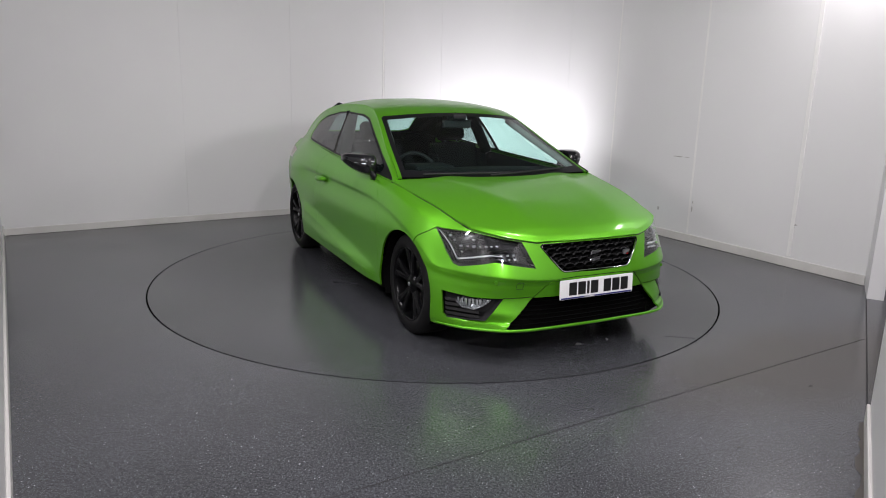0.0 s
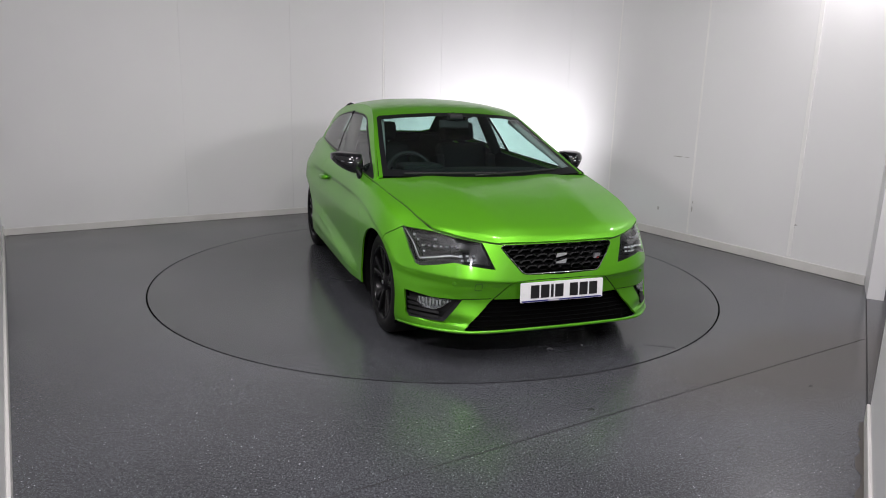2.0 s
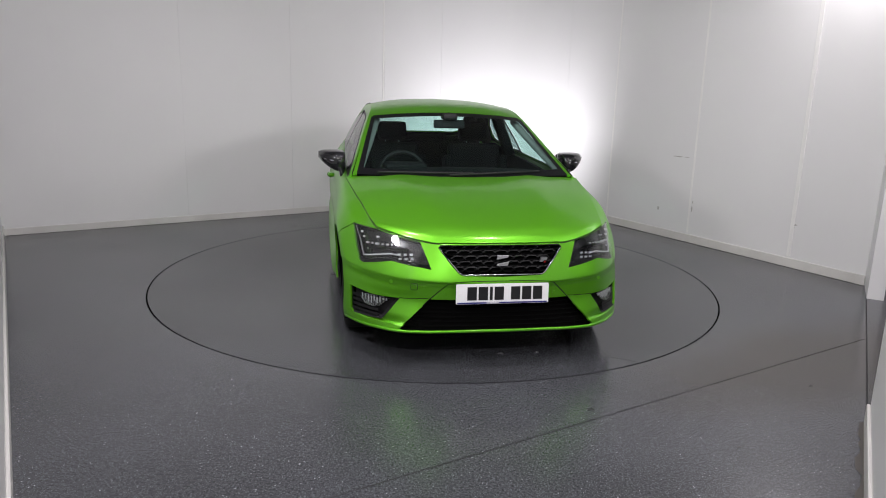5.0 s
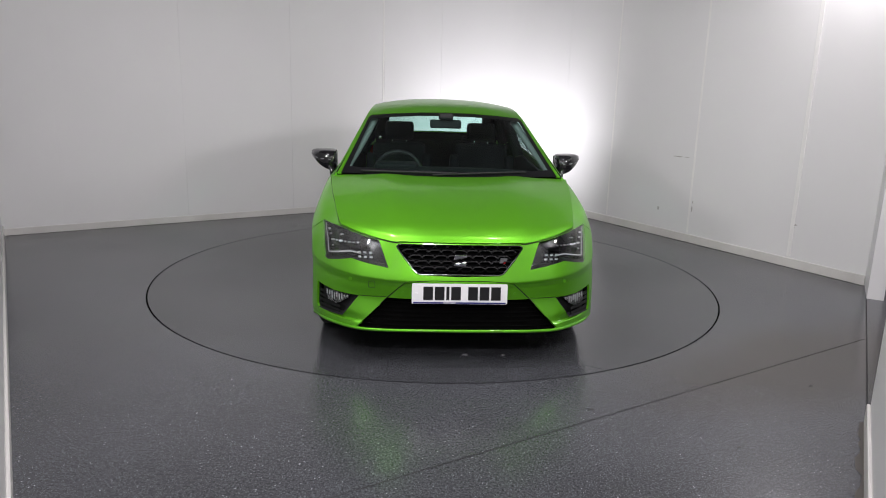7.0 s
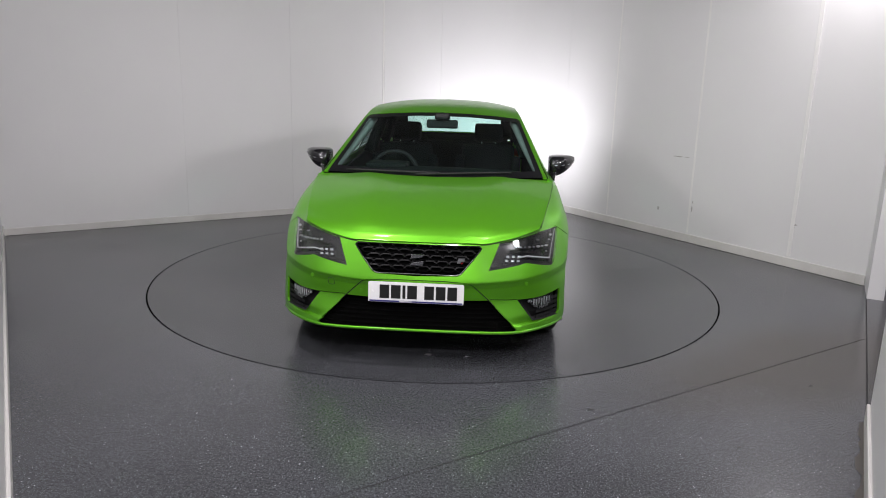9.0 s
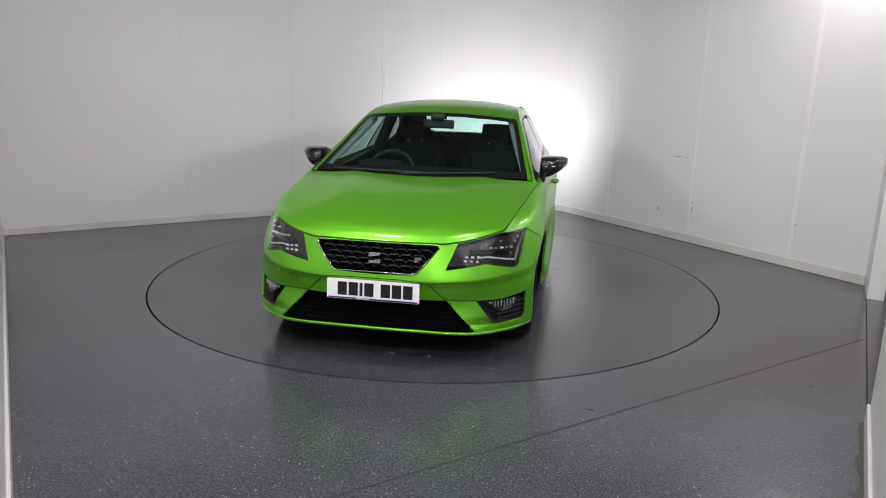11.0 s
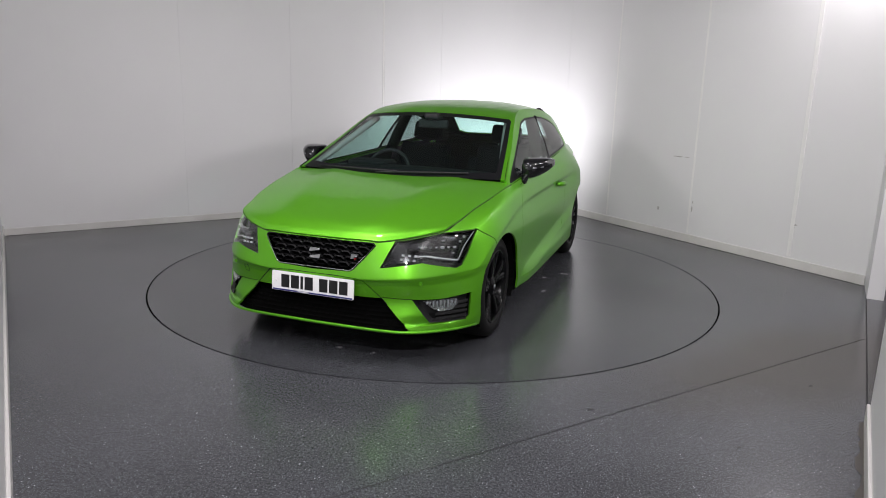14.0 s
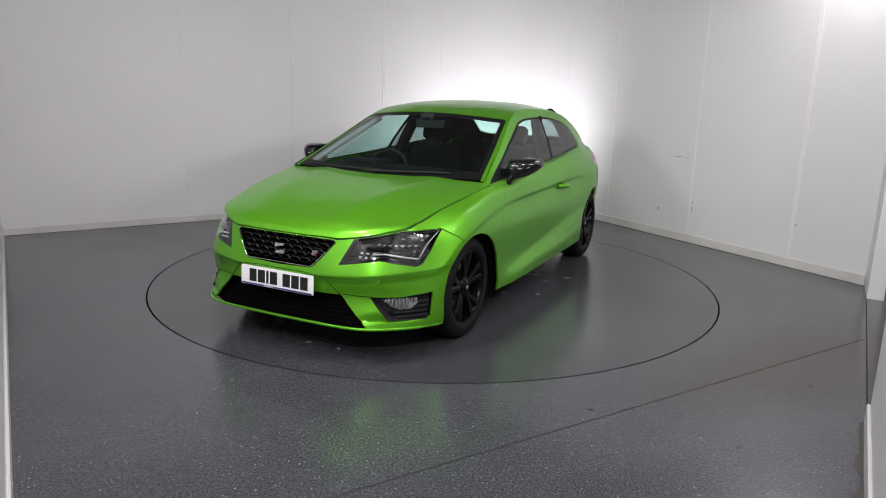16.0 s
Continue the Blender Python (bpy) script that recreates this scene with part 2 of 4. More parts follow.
def wall(name, a, b, inward, label, high=HIGH, thick=0.12, low=0.0, material=None):
    """A wall from a to b in plan; its room face lies on the line a-b, its body on the far side."""
    a, b = Vector((a[0], a[1], 0)), Vector((b[0], b[1], 0))
    out = (b - a).normalized().cross(Vector((0, 0, 1)))
    if out.dot(Vector((inward[0], inward[1], 0)) - a) > 0:
        out = -out
    bm = bmesh.new()
    prism(bm, [(p.x, p.y) for p in (a, b, b + out * thick, a + out * thick)], low, high)
    ob = new(name, mesh_of(name, bm, material or WALL))
    return tagged(ob, label, "wall", kind="structure"), out


def boards(parent, start, direction, cuts, out, strips, proud=0.004):
    """Lining boards between the cuts, with narrow joints and the raised cover strips."""
    inn = -out
    for s0, s1 in zip(cuts, cuts[1:]):
        bm = bmesh.new()
        p, q = start + direction * (s0 + 0.0011), start + direction * (s1 - 0.0011)
        prism(bm, [(v.x, v.y) for v in (p + inn * 0.001, q + inn * 0.001, q + inn * proud, p + inn * proud)], 0.0, HIGH - 0.01)
        part("panel", bm, WALL, parent, smooth=False)
    for s, w, d in strips:
        bm = bmesh.new()
        p, q = start + direction * (s - w / 2), start + direction * (s + w / 2)
        prism(bm, [(v.x, v.y) for v in (p + inn * (proud + 0.001), q + inn * (proud + 0.001), q + inn * (proud + 0.001 + d), p + inn * (proud + 0.001 + d))], 0.1, HIGH - 0.012)
        part("cover_strip", bm, TRIM, parent, smooth=False, bevel=0.002)


def skirting(a, b, inward, high=0.085, thick=0.016, proud=0.0):
    a, b = Vector((a[0], a[1], 0)), Vector((b[0], b[1], 0))
    inn = (b - a).normalized().cross(Vector((0, 0, 1)))
    if inn.dot(Vector((inward[0], inward[1], 0)) - a) < 0:
        inn = -inn
    a, b = a + inn * proud, b + inn * proud
    bm = bmesh.new()
    prism(bm, [(p.x, p.y) for p in (a, b, b + inn * thick, a + inn * thick)], 0.0, high)
    ob = new("baseboard", mesh_of("baseboard", bm, SKIRT))
    b = ob.modifiers.new("bevel", "BEVEL")
    b.width, b.segments = 0.004, 2
    return tagged(ob, "low scuffed off-white skirting board along the wall", "skirting", kind="structure")


WALL_DIRT = vary(shade("wall_dirt", (0.44, 0.425, 0.41), 0.6), 60, 0.3)
LEFT_END = CORNER + DIR_L * 6.25
RIGHT_END = CORNER + DIR_R * 5.145
# the two walls run into a curved corner board of this tangent length
TANGENT = 1.2
HALF = math.acos(DIR_L.dot(DIR_R)) / 2
R_COVE = TANGENT * math.tan(HALF)
COVE_MID = CORNER + (DIR_L + DIR_R).normalized() * (TANGENT / math.cos(HALF))
COVE_L, COVE_R = CORNER + DIR_L * TANGENT, CORNER + DIR_R * TANGENT
w_l, out_l = wall("wall_north_west", COVE_L, LEFT_END, (0, 0), "tall white painted wall of smooth lining boards")
w_r, out_r = wall("wall_north_east", COVE_R, RIGHT_END, (0, 0), "tall white painted wall of boards with raised joints")


def cove(inner, outer, low, high, trim=0.0, n=140):
    """Upright shell that follows the curved corner between two radii."""
    u, v = COVE_R - COVE_MID, COVE_L - COVE_MID
    a0, a1 = math.atan2(u.y, u.x) + trim, math.atan2(v.y, v.x) - trim
    bm = bmesh.new()
    rings = []
    for k in range(n + 1):
        t = a0 + (a1 - a0) * k / n
        c, d = math.cos(t), math.sin(t)
        rings.append([bm.verts.new((COVE_MID.x + r * c, COVE_MID.y + r * d, z)) for r, z in ((inner, low), (outer, low), (outer, high), (inner, high))])
    for a, b in zip(rings, rings[1:]):
        for i in range(4):
            j = (i + 1) % 4
            bm.faces.new((a[i], a[j], b[j], b[i]))
    bm.faces.new(rings[0])
    bm.faces.new(rings[-1][::-1])
    bmesh.ops.recalc_face_normals(bm, faces=bm.faces[:])
    return bm


w_c = new("wall_corner", mesh_of("wall_corner", cove(R_COVE, R_COVE + 0.12, 0.0, HIGH), WALL))
tagged(w_c, "white painted curved corner joining two walls", "wall", kind="structure")
part("panel", cove(R_COVE - 0.004, R_COVE - 0.001, 0.0, HIGH - 0.01, 0.0008), WALL, w_c, smooth=False)
b_c = new("baseboard", mesh_of("baseboard", cove(R_COVE - 0.016, R_COVE - 0.0045, 0.0, 0.08), SKIRT))
tagged(b_c, "low scuffed off-white skirting board round the curved corner", "skirting", kind="structure")
boards(w_l, CORNER, DIR_L, [TANGENT, 2.04, 3.265, 4.485, 5.7, 6.24], out_l, [(2.055, 0.022, 0.004)])
boards(w_r, CORNER, DIR_R, [TANGENT, 2.045, 3.27, 4.44, 5.14], out_r, [(2.058, 0.022, 0.003), (3.27, 0.022, 0.002), (4.44, 0.035, 0.009)])
skirting(COVE_L, LEFT_END, (0, 0), 0.07, 0.010, 0.0045)
skirting(COVE_R, RIGHT_END, (0, 0), 0.085, 0.012, 0.0045)


def wall_marks():
    """Knocks and smears on the boards: distance along the wall, height, half width, half height."""
    inn = -out_r
    for s, z, w, h in ((3.30, .36, .008, .03), (3.305, .43, .006, .012), (4.45, .375, .010, .022), (4.46, .395, .022, .007), (3.05, .885, .06, .006), (3.17, .886, .03, .004), (2.85, .30, .012, .02)):
        bm = bmesh.new()
        vs = []
        for k in range(12):
            t = 2 * math.pi * k / 12
            q = 1 + .7 * (random.random() - .5)
            p = CORNER + DIR_R * (s + w * q * math.cos(t)) + inn * .0055
            vs.append(bm.verts.new((p.x, p.y, z + h * q * math.sin(t))))
        bm.faces.new(vs)
        part("smear", bm, WALL_DIRT, w_r, smooth=False)


wall_marks()
NL0, NL1 = LEFT_END, Vector((-1.20, -3.916, 0))
wall("wall_south_west", NL0, NL1, (0, 0), "white painted side wall beside the turntable")
skirting(NL0, NL1, (0, 0), 0.10)
# stub, opening and near wall on the doorway side
STUB = Vector((3.392, -0.425, 0))
NR0, NR1 = Vector((2.094, -2.587, 0)), Vector((1.30, -3.915, 0))
wall("wall_stub", RIGHT_END, STUB, (0, 0), "short white wall end at the doorway", thick=0.115)
wall("wall_south_east", NR0, NR1, (0, 0), "white painted wall end beside the doorway", thick=0.14)
skirting(NR0, NR1, (0, 0), 0.10)
wall("wall_lintel", STUB, NR0, (0, 0), "white painted wall above the doorway", low=2.5)
# recess round the camera and lobby beyond the doorway
wall("wall_recess_west", NL1, (-1.2, -7.0), (0, -6), "plain white wall of the viewing recess")
wall("wall_recess_east", NR1, (1.3, -7.0), (0, -6), "plain white wall of the viewing recess")
wall("wall_recess_south", (-1.32, -7.0), (1.42, -7.0), (0, -6), "plain white wall of the viewing recess")
wall("wall_lobby_north", RIGHT_END + Vector((0.1, 0, 0)), (6.6, -1.75), (3.5, -2), "plain grey lobby wall beyond the doorway")
wall("wall_lobby_east", (6.6, -1.75), (4.4, -5.4), (3.5, -2), "plain grey lobby wall beyond the doorway")
wall("wall_lobby_south", (4.4, -5.4), (1.45, -3.75), (3.5, -2), "plain grey lobby wall beyond the doorway")


def floor_sheet():
    """One sheet with a round hole for the turntable."""
    bm = bmesh.new()
    n = 128
    inner, mid, outer = [], [], []
    for k in range(n):
        t = 2 * math.pi * k / n
        c, s = math.cos(t), math.sin(t)
        inner.append(bm.verts.new(((R_TABLE + 0.006) * c, (R_TABLE + 0.006) * s, 0)))
        outer.append(bm.verts.new((9.0 * c, 9.0 * s, 0)))
    low = [bm.verts.new((v.co.x, v.co.y, -0.05)) for v in inner]
    for k in range(n):
        j = (k + 1) % n
        bm.faces.new((inner[k], outer[k], outer[j], inner[j]))
        bm.faces.new((low[k], inner[k], inner[j], low[j]))
    ob = new("floor", mesh_of("floor", bm, FLOOR))
    tagged(ob, "dark grey speckled vinyl floor with a soft sheen", "floor", kind="structure")
    bm = bmesh.new()
    bmesh.ops.create_circle(bm, cap_ends=True, segments=96, radius=R_TABLE + 0.2)
    bmesh.ops.translate(bm, verts=bm.verts, vec=(0, 0, -0.06))
    part("pit", bm, DARK, ob, smooth=False)
    # welded seam of the vinyl
    bm = bmesh.new()
    a, b = Vector((-0.75, -3.53, 0)), Vector((2.81, -1.372, 0))
    s = (b - a).normalized().cross(Vector((0, 0, 1))) * 0.0022
    vs = [bm.verts.new(p + Vector((0, 0, 0.001))) for p in (a - s, b - s, b + s, a + s)]
    bm.faces.new(vs)
    part("seam", bm, WELD, ob, smooth=False)
    bm = bmesh.new()
    a, b = STUB + Vector((-0.02, -0.03, 0)), NR0
    s = (b - a).normalized().cross(Vector((0, 0, 1))) * 0.004
    vs = [bm.verts.new(p + Vector((0, 0, 0.001))) for p in (a - s, b - s, b + s, a + s)]
    bm.faces.new(vs)
    part("threshold_seam", bm, WELD, ob, smooth=False)
    return ob


FLOOR_OB = floor_sheet()
# unseen ceiling, closes the room from above
bm = bmesh.new()
prism(bm, [(-6, -8), (8, -8), (8, 6), (-6, 6)], HIGH, HIGH + 0.1)
tagged(new("ceiling", mesh_of("ceiling", bm, CEIL)), "unseen plain ceiling kept dark grey", "ceiling", kind="structure")


def blot(bm, x, y, r, z, stretch=1.0, turn=0.0, rough=0.4, n=14):
    """A small flat mark with an uneven outline."""
    vs = []
    for k in range(n):
        t = 2 * math.pi * k / n
        q = r * (1 + rough * (random.random() - 0.5) * 2)
        a, b = q * math.cos(t) * stretch, q * math.sin(t)
        vs.append(bm.verts.new((x + a * math.cos(turn) - b * math.sin(turn), y + a * math.sin(turn) + b * math.cos(turn), z)))
    bm.faces.new(vs)


def marks():
    """Chips and crumbs lying on the floor."""
    for x, y, r, st in ((0.779, -2.501, 0.012, 2.0), (1.365, -2.846, 0.014, 1.5), (-1.391, -2.567, 0.008, 1.3), (1.9, -2.35, 0.012, 1.5), (2.05, -2.15, 0.012, 2), (-3.3, -1.1, 0.012, 2.0)):
        bm = bmesh.new()
        blot(bm, x, y, r * 0.6, 0.0012, st, 0.4)
        part("chip", bm, SCUFF, FLOOR_OB, smooth=False)


marks()


def grime(a, b, inward, width):
    """Brown dirt swept against the foot of a wall, with a ragged edge."""
    inn = (b - a).normalized().cross(Vector((0, 0, 1)))
    if inn.dot(inward - a) < 0:
        inn = -inn
    bm = bmesh.new()
    n = int((b - a).length / .05)
    prev = None
    for k in range(n + 1):
        p = a.lerp(b, k / n) + inn * .014
        q = p + inn * width * (.25 + random.random())
        row = [bm.verts.new((v.x, v.y, .0015)) for v in (p, q)]
        if prev:
            bm.faces.new((prev[0], row[0], row[1], prev[1]))
        prev = row
    bmesh.ops.recalc_face_normals(bm, faces=bm.faces[:])
    part("grime", bm, STAIN, FLOOR_OB, smooth=False)


grime(COVE_R, RIGHT_END, Vector((0, 0, 0)), .022)
grime(COVE_L, LEFT_END, Vector((0, 0, 0)), .010)
grime(NR0, NR1, Vector((0, 0, 0)), .03)


def turntable():
    bm = bmesh.new()
    n = 128
    prism(bm, [((R_TABLE - 0.006) * math.cos(2 * math.pi * k / n), (R_TABLE - 0.006) * math.sin(2 * math.pi * k / n)) for k in range(n)], -0.045, 0.0)
    e = new("turntable")
    tagged(e, "round turning floor disc covered in dark grey vinyl", "turntable")
    part("platform", bm, TABLE, e, smooth=False)
    return e


TURNTABLE = turntable()


# ---- the car: x to its left side, nose towards -y ----
def spline(points, n):
    """Catmull-Rom through the points, n steps a span."""
    p = np.array(points, float)
    p = np.vstack([2 * p[0] - p[1], p, 2 * p[-1] - p[-2]])
    out = []
    for i in range(1, len(p) - 2):
        a, b, c, d = p[i - 1], p[i], p[i + 1], p[i + 2]
        for k in range(n):
            t = k / n
            out.append(0.5 * ((2 * b) + (c - a) * t + (2 * a - 5 * b + 4 * c - d) * t * t + (3 * b - a - 3 * c + d) * t ** 3))
    out.append(p[-2])
    return np.array(out)


def grid_surface(rows, nr, nc):
    """A smooth sheet through a grid of points (rows x columns x 3)."""
    fine = np.array([spline(r, nc) for r in rows])
    return np.array([spline(fine[:, j], nr) for j in range(fine.shape[1])]).transpose(1, 0, 2)


def sheet(pts, flip=False):
    bm = bmesh.new()
    r, c = pts.shape[:2]
    vs = [[bm.verts.new(pts[i, j]) for j in range(c)] for i in range(r)]
    for i in range(r - 1):
        for j in range(c - 1):
            q = (vs[i][j], vs[i][j + 1], vs[i + 1][j + 1], vs[i + 1][j])
            bm.faces.new(q[::-1] if flip else q)
    return bm


def inside(poly, a, b):
    hit = False
    for (x0, y0), (x1, y1) in zip(poly, poly[1:] + poly[:1]):
        if (y0 > b) != (y1 > b) and a < (x1 - x0) * (b - y0) / (y1 - y0) + x0:
            hit = not hit
    return hit


def cut(bm, poly, i, j, keep=lambda c: True):
    """Scores the sheet along an outline seen down an axis, and gives the faces inside it. i, j: the two axes seen."""
    k = 3 - i - j
    for (a0, b0), (a1, b1) in zip(poly, poly[1:] + poly[:1]):
        lo_a, hi_a, lo_b, hi_b = min(a0, a1) - 1e-4, max(a0, a1) + 1e-4, min(b0, b1) - 1e-4, max(b0, b1) + 1e-4
        near = []
        for f in bm.faces:
            if not keep(f.calc_center_median()):
                continue
            aa, bb = [v.co[i] for v in f.verts], [v.co[j] for v in f.verts]
            if max(aa) >= lo_a and min(aa) <= hi_a and max(bb) >= lo_b and min(bb) <= hi_b:
                near.append(f)
        if not near:
            continue
        no, co = Vector((0, 0, 0)), Vector((0, 0, 0))
        no[i], no[j] = b1 - b0, a0 - a1
        co[i], co[j] = a0, b0
        geom = list({e for f in near for e in f.edges}) + list({v for f in near for v in f.verts}) + near
        bmesh.ops.bisect_plane(bm, geom=geom, dist=1e-5, plane_co=co, plane_no=no.normalized())
    res = []
    for f in bm.faces:
        c = f.calc_center_median()
        if keep(c) and inside(poly, c[i], c[j]):
            res.append(f)
    return res


def take(bm, faces):
    """Moves faces into a sheet of their own."""
    out = bmesh.new()
    seen = {}
    for f in faces:
        vs = []
        for v in f.verts:
            if v not in seen:
                seen[v] = out.verts.new(v.co)
            vs.append(seen[v])
        out.faces.new(vs)
    bmesh.ops.delete(bm, geom=faces, context="FACES")
    out.normal_update()
    return out


def push(bm, d):
    bm.normal_update()
    for v in bm.verts:
        v.co -= v.normal * d
    return bm


def mirrored(bm):
    m = bm.copy()
    for v in m.verts:
        v.co.x = -v.co.x
    bmesh.ops.reverse_faces(m, faces=m.faces[:])
    return m


def both(bm):
    """Joins a half with its mirror image."""
    m = mirrored(bm)
    me = bpy.data.meshes.new("half")
    m.to_mesh(me)
    m.free()
    bm.from_mesh(me)
    bpy.data.meshes.remove(me)
    bmesh.ops.remove_doubles(bm, verts=[v for v in bm.verts if abs(v.co.x) < 1e-4], dist=2e-4)
    return bm


def rounded(poly, r, n=4):
    """The outline with its corners rounded."""
    out = []
    m = len(poly)
    for k in range(m):
        p = Vector(poly[k])
        a, b = Vector(poly[k - 1]) - p, Vector(poly[(k + 1) % m]) - p
        q = min(r, a.length * 0.45, b.length * 0.45)
        s, e = p + a.normalized() * q, p + b.normalized() * q
        for i in range(n + 1):
            t = i / n
            c = s * (1 - t) ** 2 + p * 2 * t * (1 - t) + e * t * t
            out.append((c.x, c.y))
    return out


def band(line, w):
    """A narrow closed outline round an open line."""
    l = [Vector(p) for p in line]
    left, right = [], []
    for i, p in enumerate(l):
        d = (l[min(i + 1, len(l) - 1)] - l[max(i - 1, 0)]).normalized()
        n = Vector((-d.y, d.x)) * w / 2
        left.append(tuple(p + n))
        right.append(tuple(p - n))
    return left + right[::-1]


def shrunk(poly, d):
    """The outline drawn in by d."""
    m = len(poly)
    area = sum(poly[k - 1][0] * poly[k][1] - poly[k][0] * poly[k - 1][1] for k in range(m))
    sg = 1 if area > 0 else -1
    out = []
    for k in range(m):
        a, p, b = Vector(poly[k - 1]), Vector(poly[k]), Vector(poly[(k + 1) % m])
        d0, d1 = (p - a).normalized(), (b - p).normalized()
        n0, n1 = Vector((-d0.y, d0.x)) * sg, Vector((-d1.y, d1.x)) * sg
        n = (n0 + n1)
        n = n / max(0.35, n.length_squared / 2)
        out.append(tuple(p + n * d))
    return out


# lines of the lower body, from the nose round the corner to the tail, bottom line first
BELT = [
    [(0, -2.100, .212), (.25, -2.095, .212), (.43, -2.080, .210), (.58, -2.025, .205), (.738, -1.865, .196), (.836, -1.69, .190), (.868, -1.5, .186), (.868, -1.3, .2), (.876, -.93, .222), (.882, -.4, .228), (.883, .2, .236), (.880, .8, .24), (.870, 1.3, .25), (.79, 1.6, .28), (.68, 2.0, .27), (.47, 2.10, .27), (0, 2.13, .27)],
    [(0, -2.094, .238), (.25, -2.089, .238), (.43, -2.072, .237), (.58, -2.016, .234), (.736, -1.864, .234), (.842, -1.69, .240), (.877, -1.5, .26), (.879, -1.3, .30), (.882, -.93, .300), (.889, -.4, .305), (.890, .2, .315), (.888, .8, .34), (.888, 1.3, .36), (.80, 1.6, .38), (.69, 2.03, .36), (.48, 2.13, .36), (0, 2.16, .36)],
    [(0, -2.072, .375), (.25, -2.062, .375), (.43, -2.030, .372), (.60, -1.960, .37), (.735, -1.835, .37), (.838, -1.68, .375), (.879, -1.5, .42), (.884, -1.3, .47), (.878, -.93, .42), (.868, -.4, .40), (.869, .2, .41), (.884, .8, .45), (.886, 1.3, .48), (.805, 1.6, .5), (.70, 2.04, .5), (.49, 2.14, .5), (0, 2.17, .5)],
    [(0, -2.080, .445), (.25, -2.072, .445), (.43, -2.042, .447), (.60, -1.968, .450), (.735, -1.826, .460), (.835, -1.66, .475), (.876, -1.5, .55), (.887, -1.3, .62), (.890, -.93, .64), (.886, -.4, .63), (.888, .2, .63), (.896, .8, .65), (.888, 1.3, .66), (.815, 1.6, .66), (.71, 2.04, .64), (.49, 2.14, .64), (0, 2.17, .64)],
    [(0, -2.092, .476), (.25, -2.084, .476), (.425, -2.054, .478), (.59, -1.985, .484), (.73, -1.842, .497), (.830, -1.668, .52), (.871, -1.5, .605), (.881, -1.3, .68), (.875, -.93, .745), (.873, -.4, .770), (.876, .2, .775), (.884, .8, .775), (.882, 1.3, .74), (.815, 1.6, .74), (.71, 2.035, .71), (.485, 2.13, .71), (0, 2.16, .71)],
    [(0, -2.094, .500), (.25, -2.086, .500), (.42, -2.057, .502), (.58, -1.992, .509), (.72, -1.850, .525), (.818, -1.664, .556), (.863, -1.5, .655), (.878, -1.3, .725), (.870, -.93, .785), (.869, -.4, .808), (.872, .2, .815), (.880, .8, .82), (.868, 1.3, .81), (.808, 1.6, .81), (.70, 2.03, .78), (.48, 2.12, .78), (0, 2.15, .78)],
    [(0, -2.060, .606), (.25, -2.052, .606), (.40, -2.022, .606), (.56, -1.950, .630), (.70, -1.796, .674), (.783, -1.61, .716), (.812, -1.48, .772), (.832, -1.3, .818), (.846, -.93, .865), (.848, -.4, .885), (.846, .2, .895), (.842, .8, .915), (.803, 1.3, .93), (.745, 1.6, .92), (.68, 1.97, .9), (.45, 2.07, .9), (0, 2.10, .9)],
    [(0, -2.030, .692), (.25, -2.020, .692), (.38, -1.995, .692), (.53, -1.915, .714), (.665, -1.80, .741), (.700, -1.65, .778), (.730, -1.48, .823), (.761, -1.3, .857), (.807, -.95, .912), (.802, -.4, .940), (.788, .2, .966), (.766, .8, 1.0), (.738, 1.2, 1.03), (.685, 1.55, 1.02), (.63, 1.88, .99), (.4, 1.97, 1.0), (0, 2.0, 1.0)],
]
BONNET = [
    [(0, -2.030, .692), (.17, -2.026, .692), (.30, -2.012, .692), (.38, -1.995, .692), (.53, -1.915, .714), (.665, -1.80, .741)],
    [(0, -1.992, .727), (.17, -1.988, .727), (.30, -1.972, .727), (.40, -1.950, .729), (.545, -1.868, .744), (.680, -1.745, .757)],
    [(0, -1.900, .770), (.18, -1.896, .770), (.31, -1.882, .773), (.42, -1.855, .769), (.565, -1.775, .771), (.700, -1.65, .778)],
    [(0, -1.660, .836), (.20, -1.655, .838), (.345, -1.645, .844), (.46, -1.625, .833), (.60, -1.565, .825), (.730, -1.48, .823)],
    [(0, -1.370, .887), (.22, -1.367, .889), (.390, -1.355, .897), (.52, -1.345, .884), (.645, -1.322, .871), (.761, -1.3, .857)],
    [(0, -1.050, .926), (.24, -1.042, .929), (.440, -1.020, .936), (.58, -1.000, .924), (.69, -.980, .920), (.807, -.95, .912)],
]
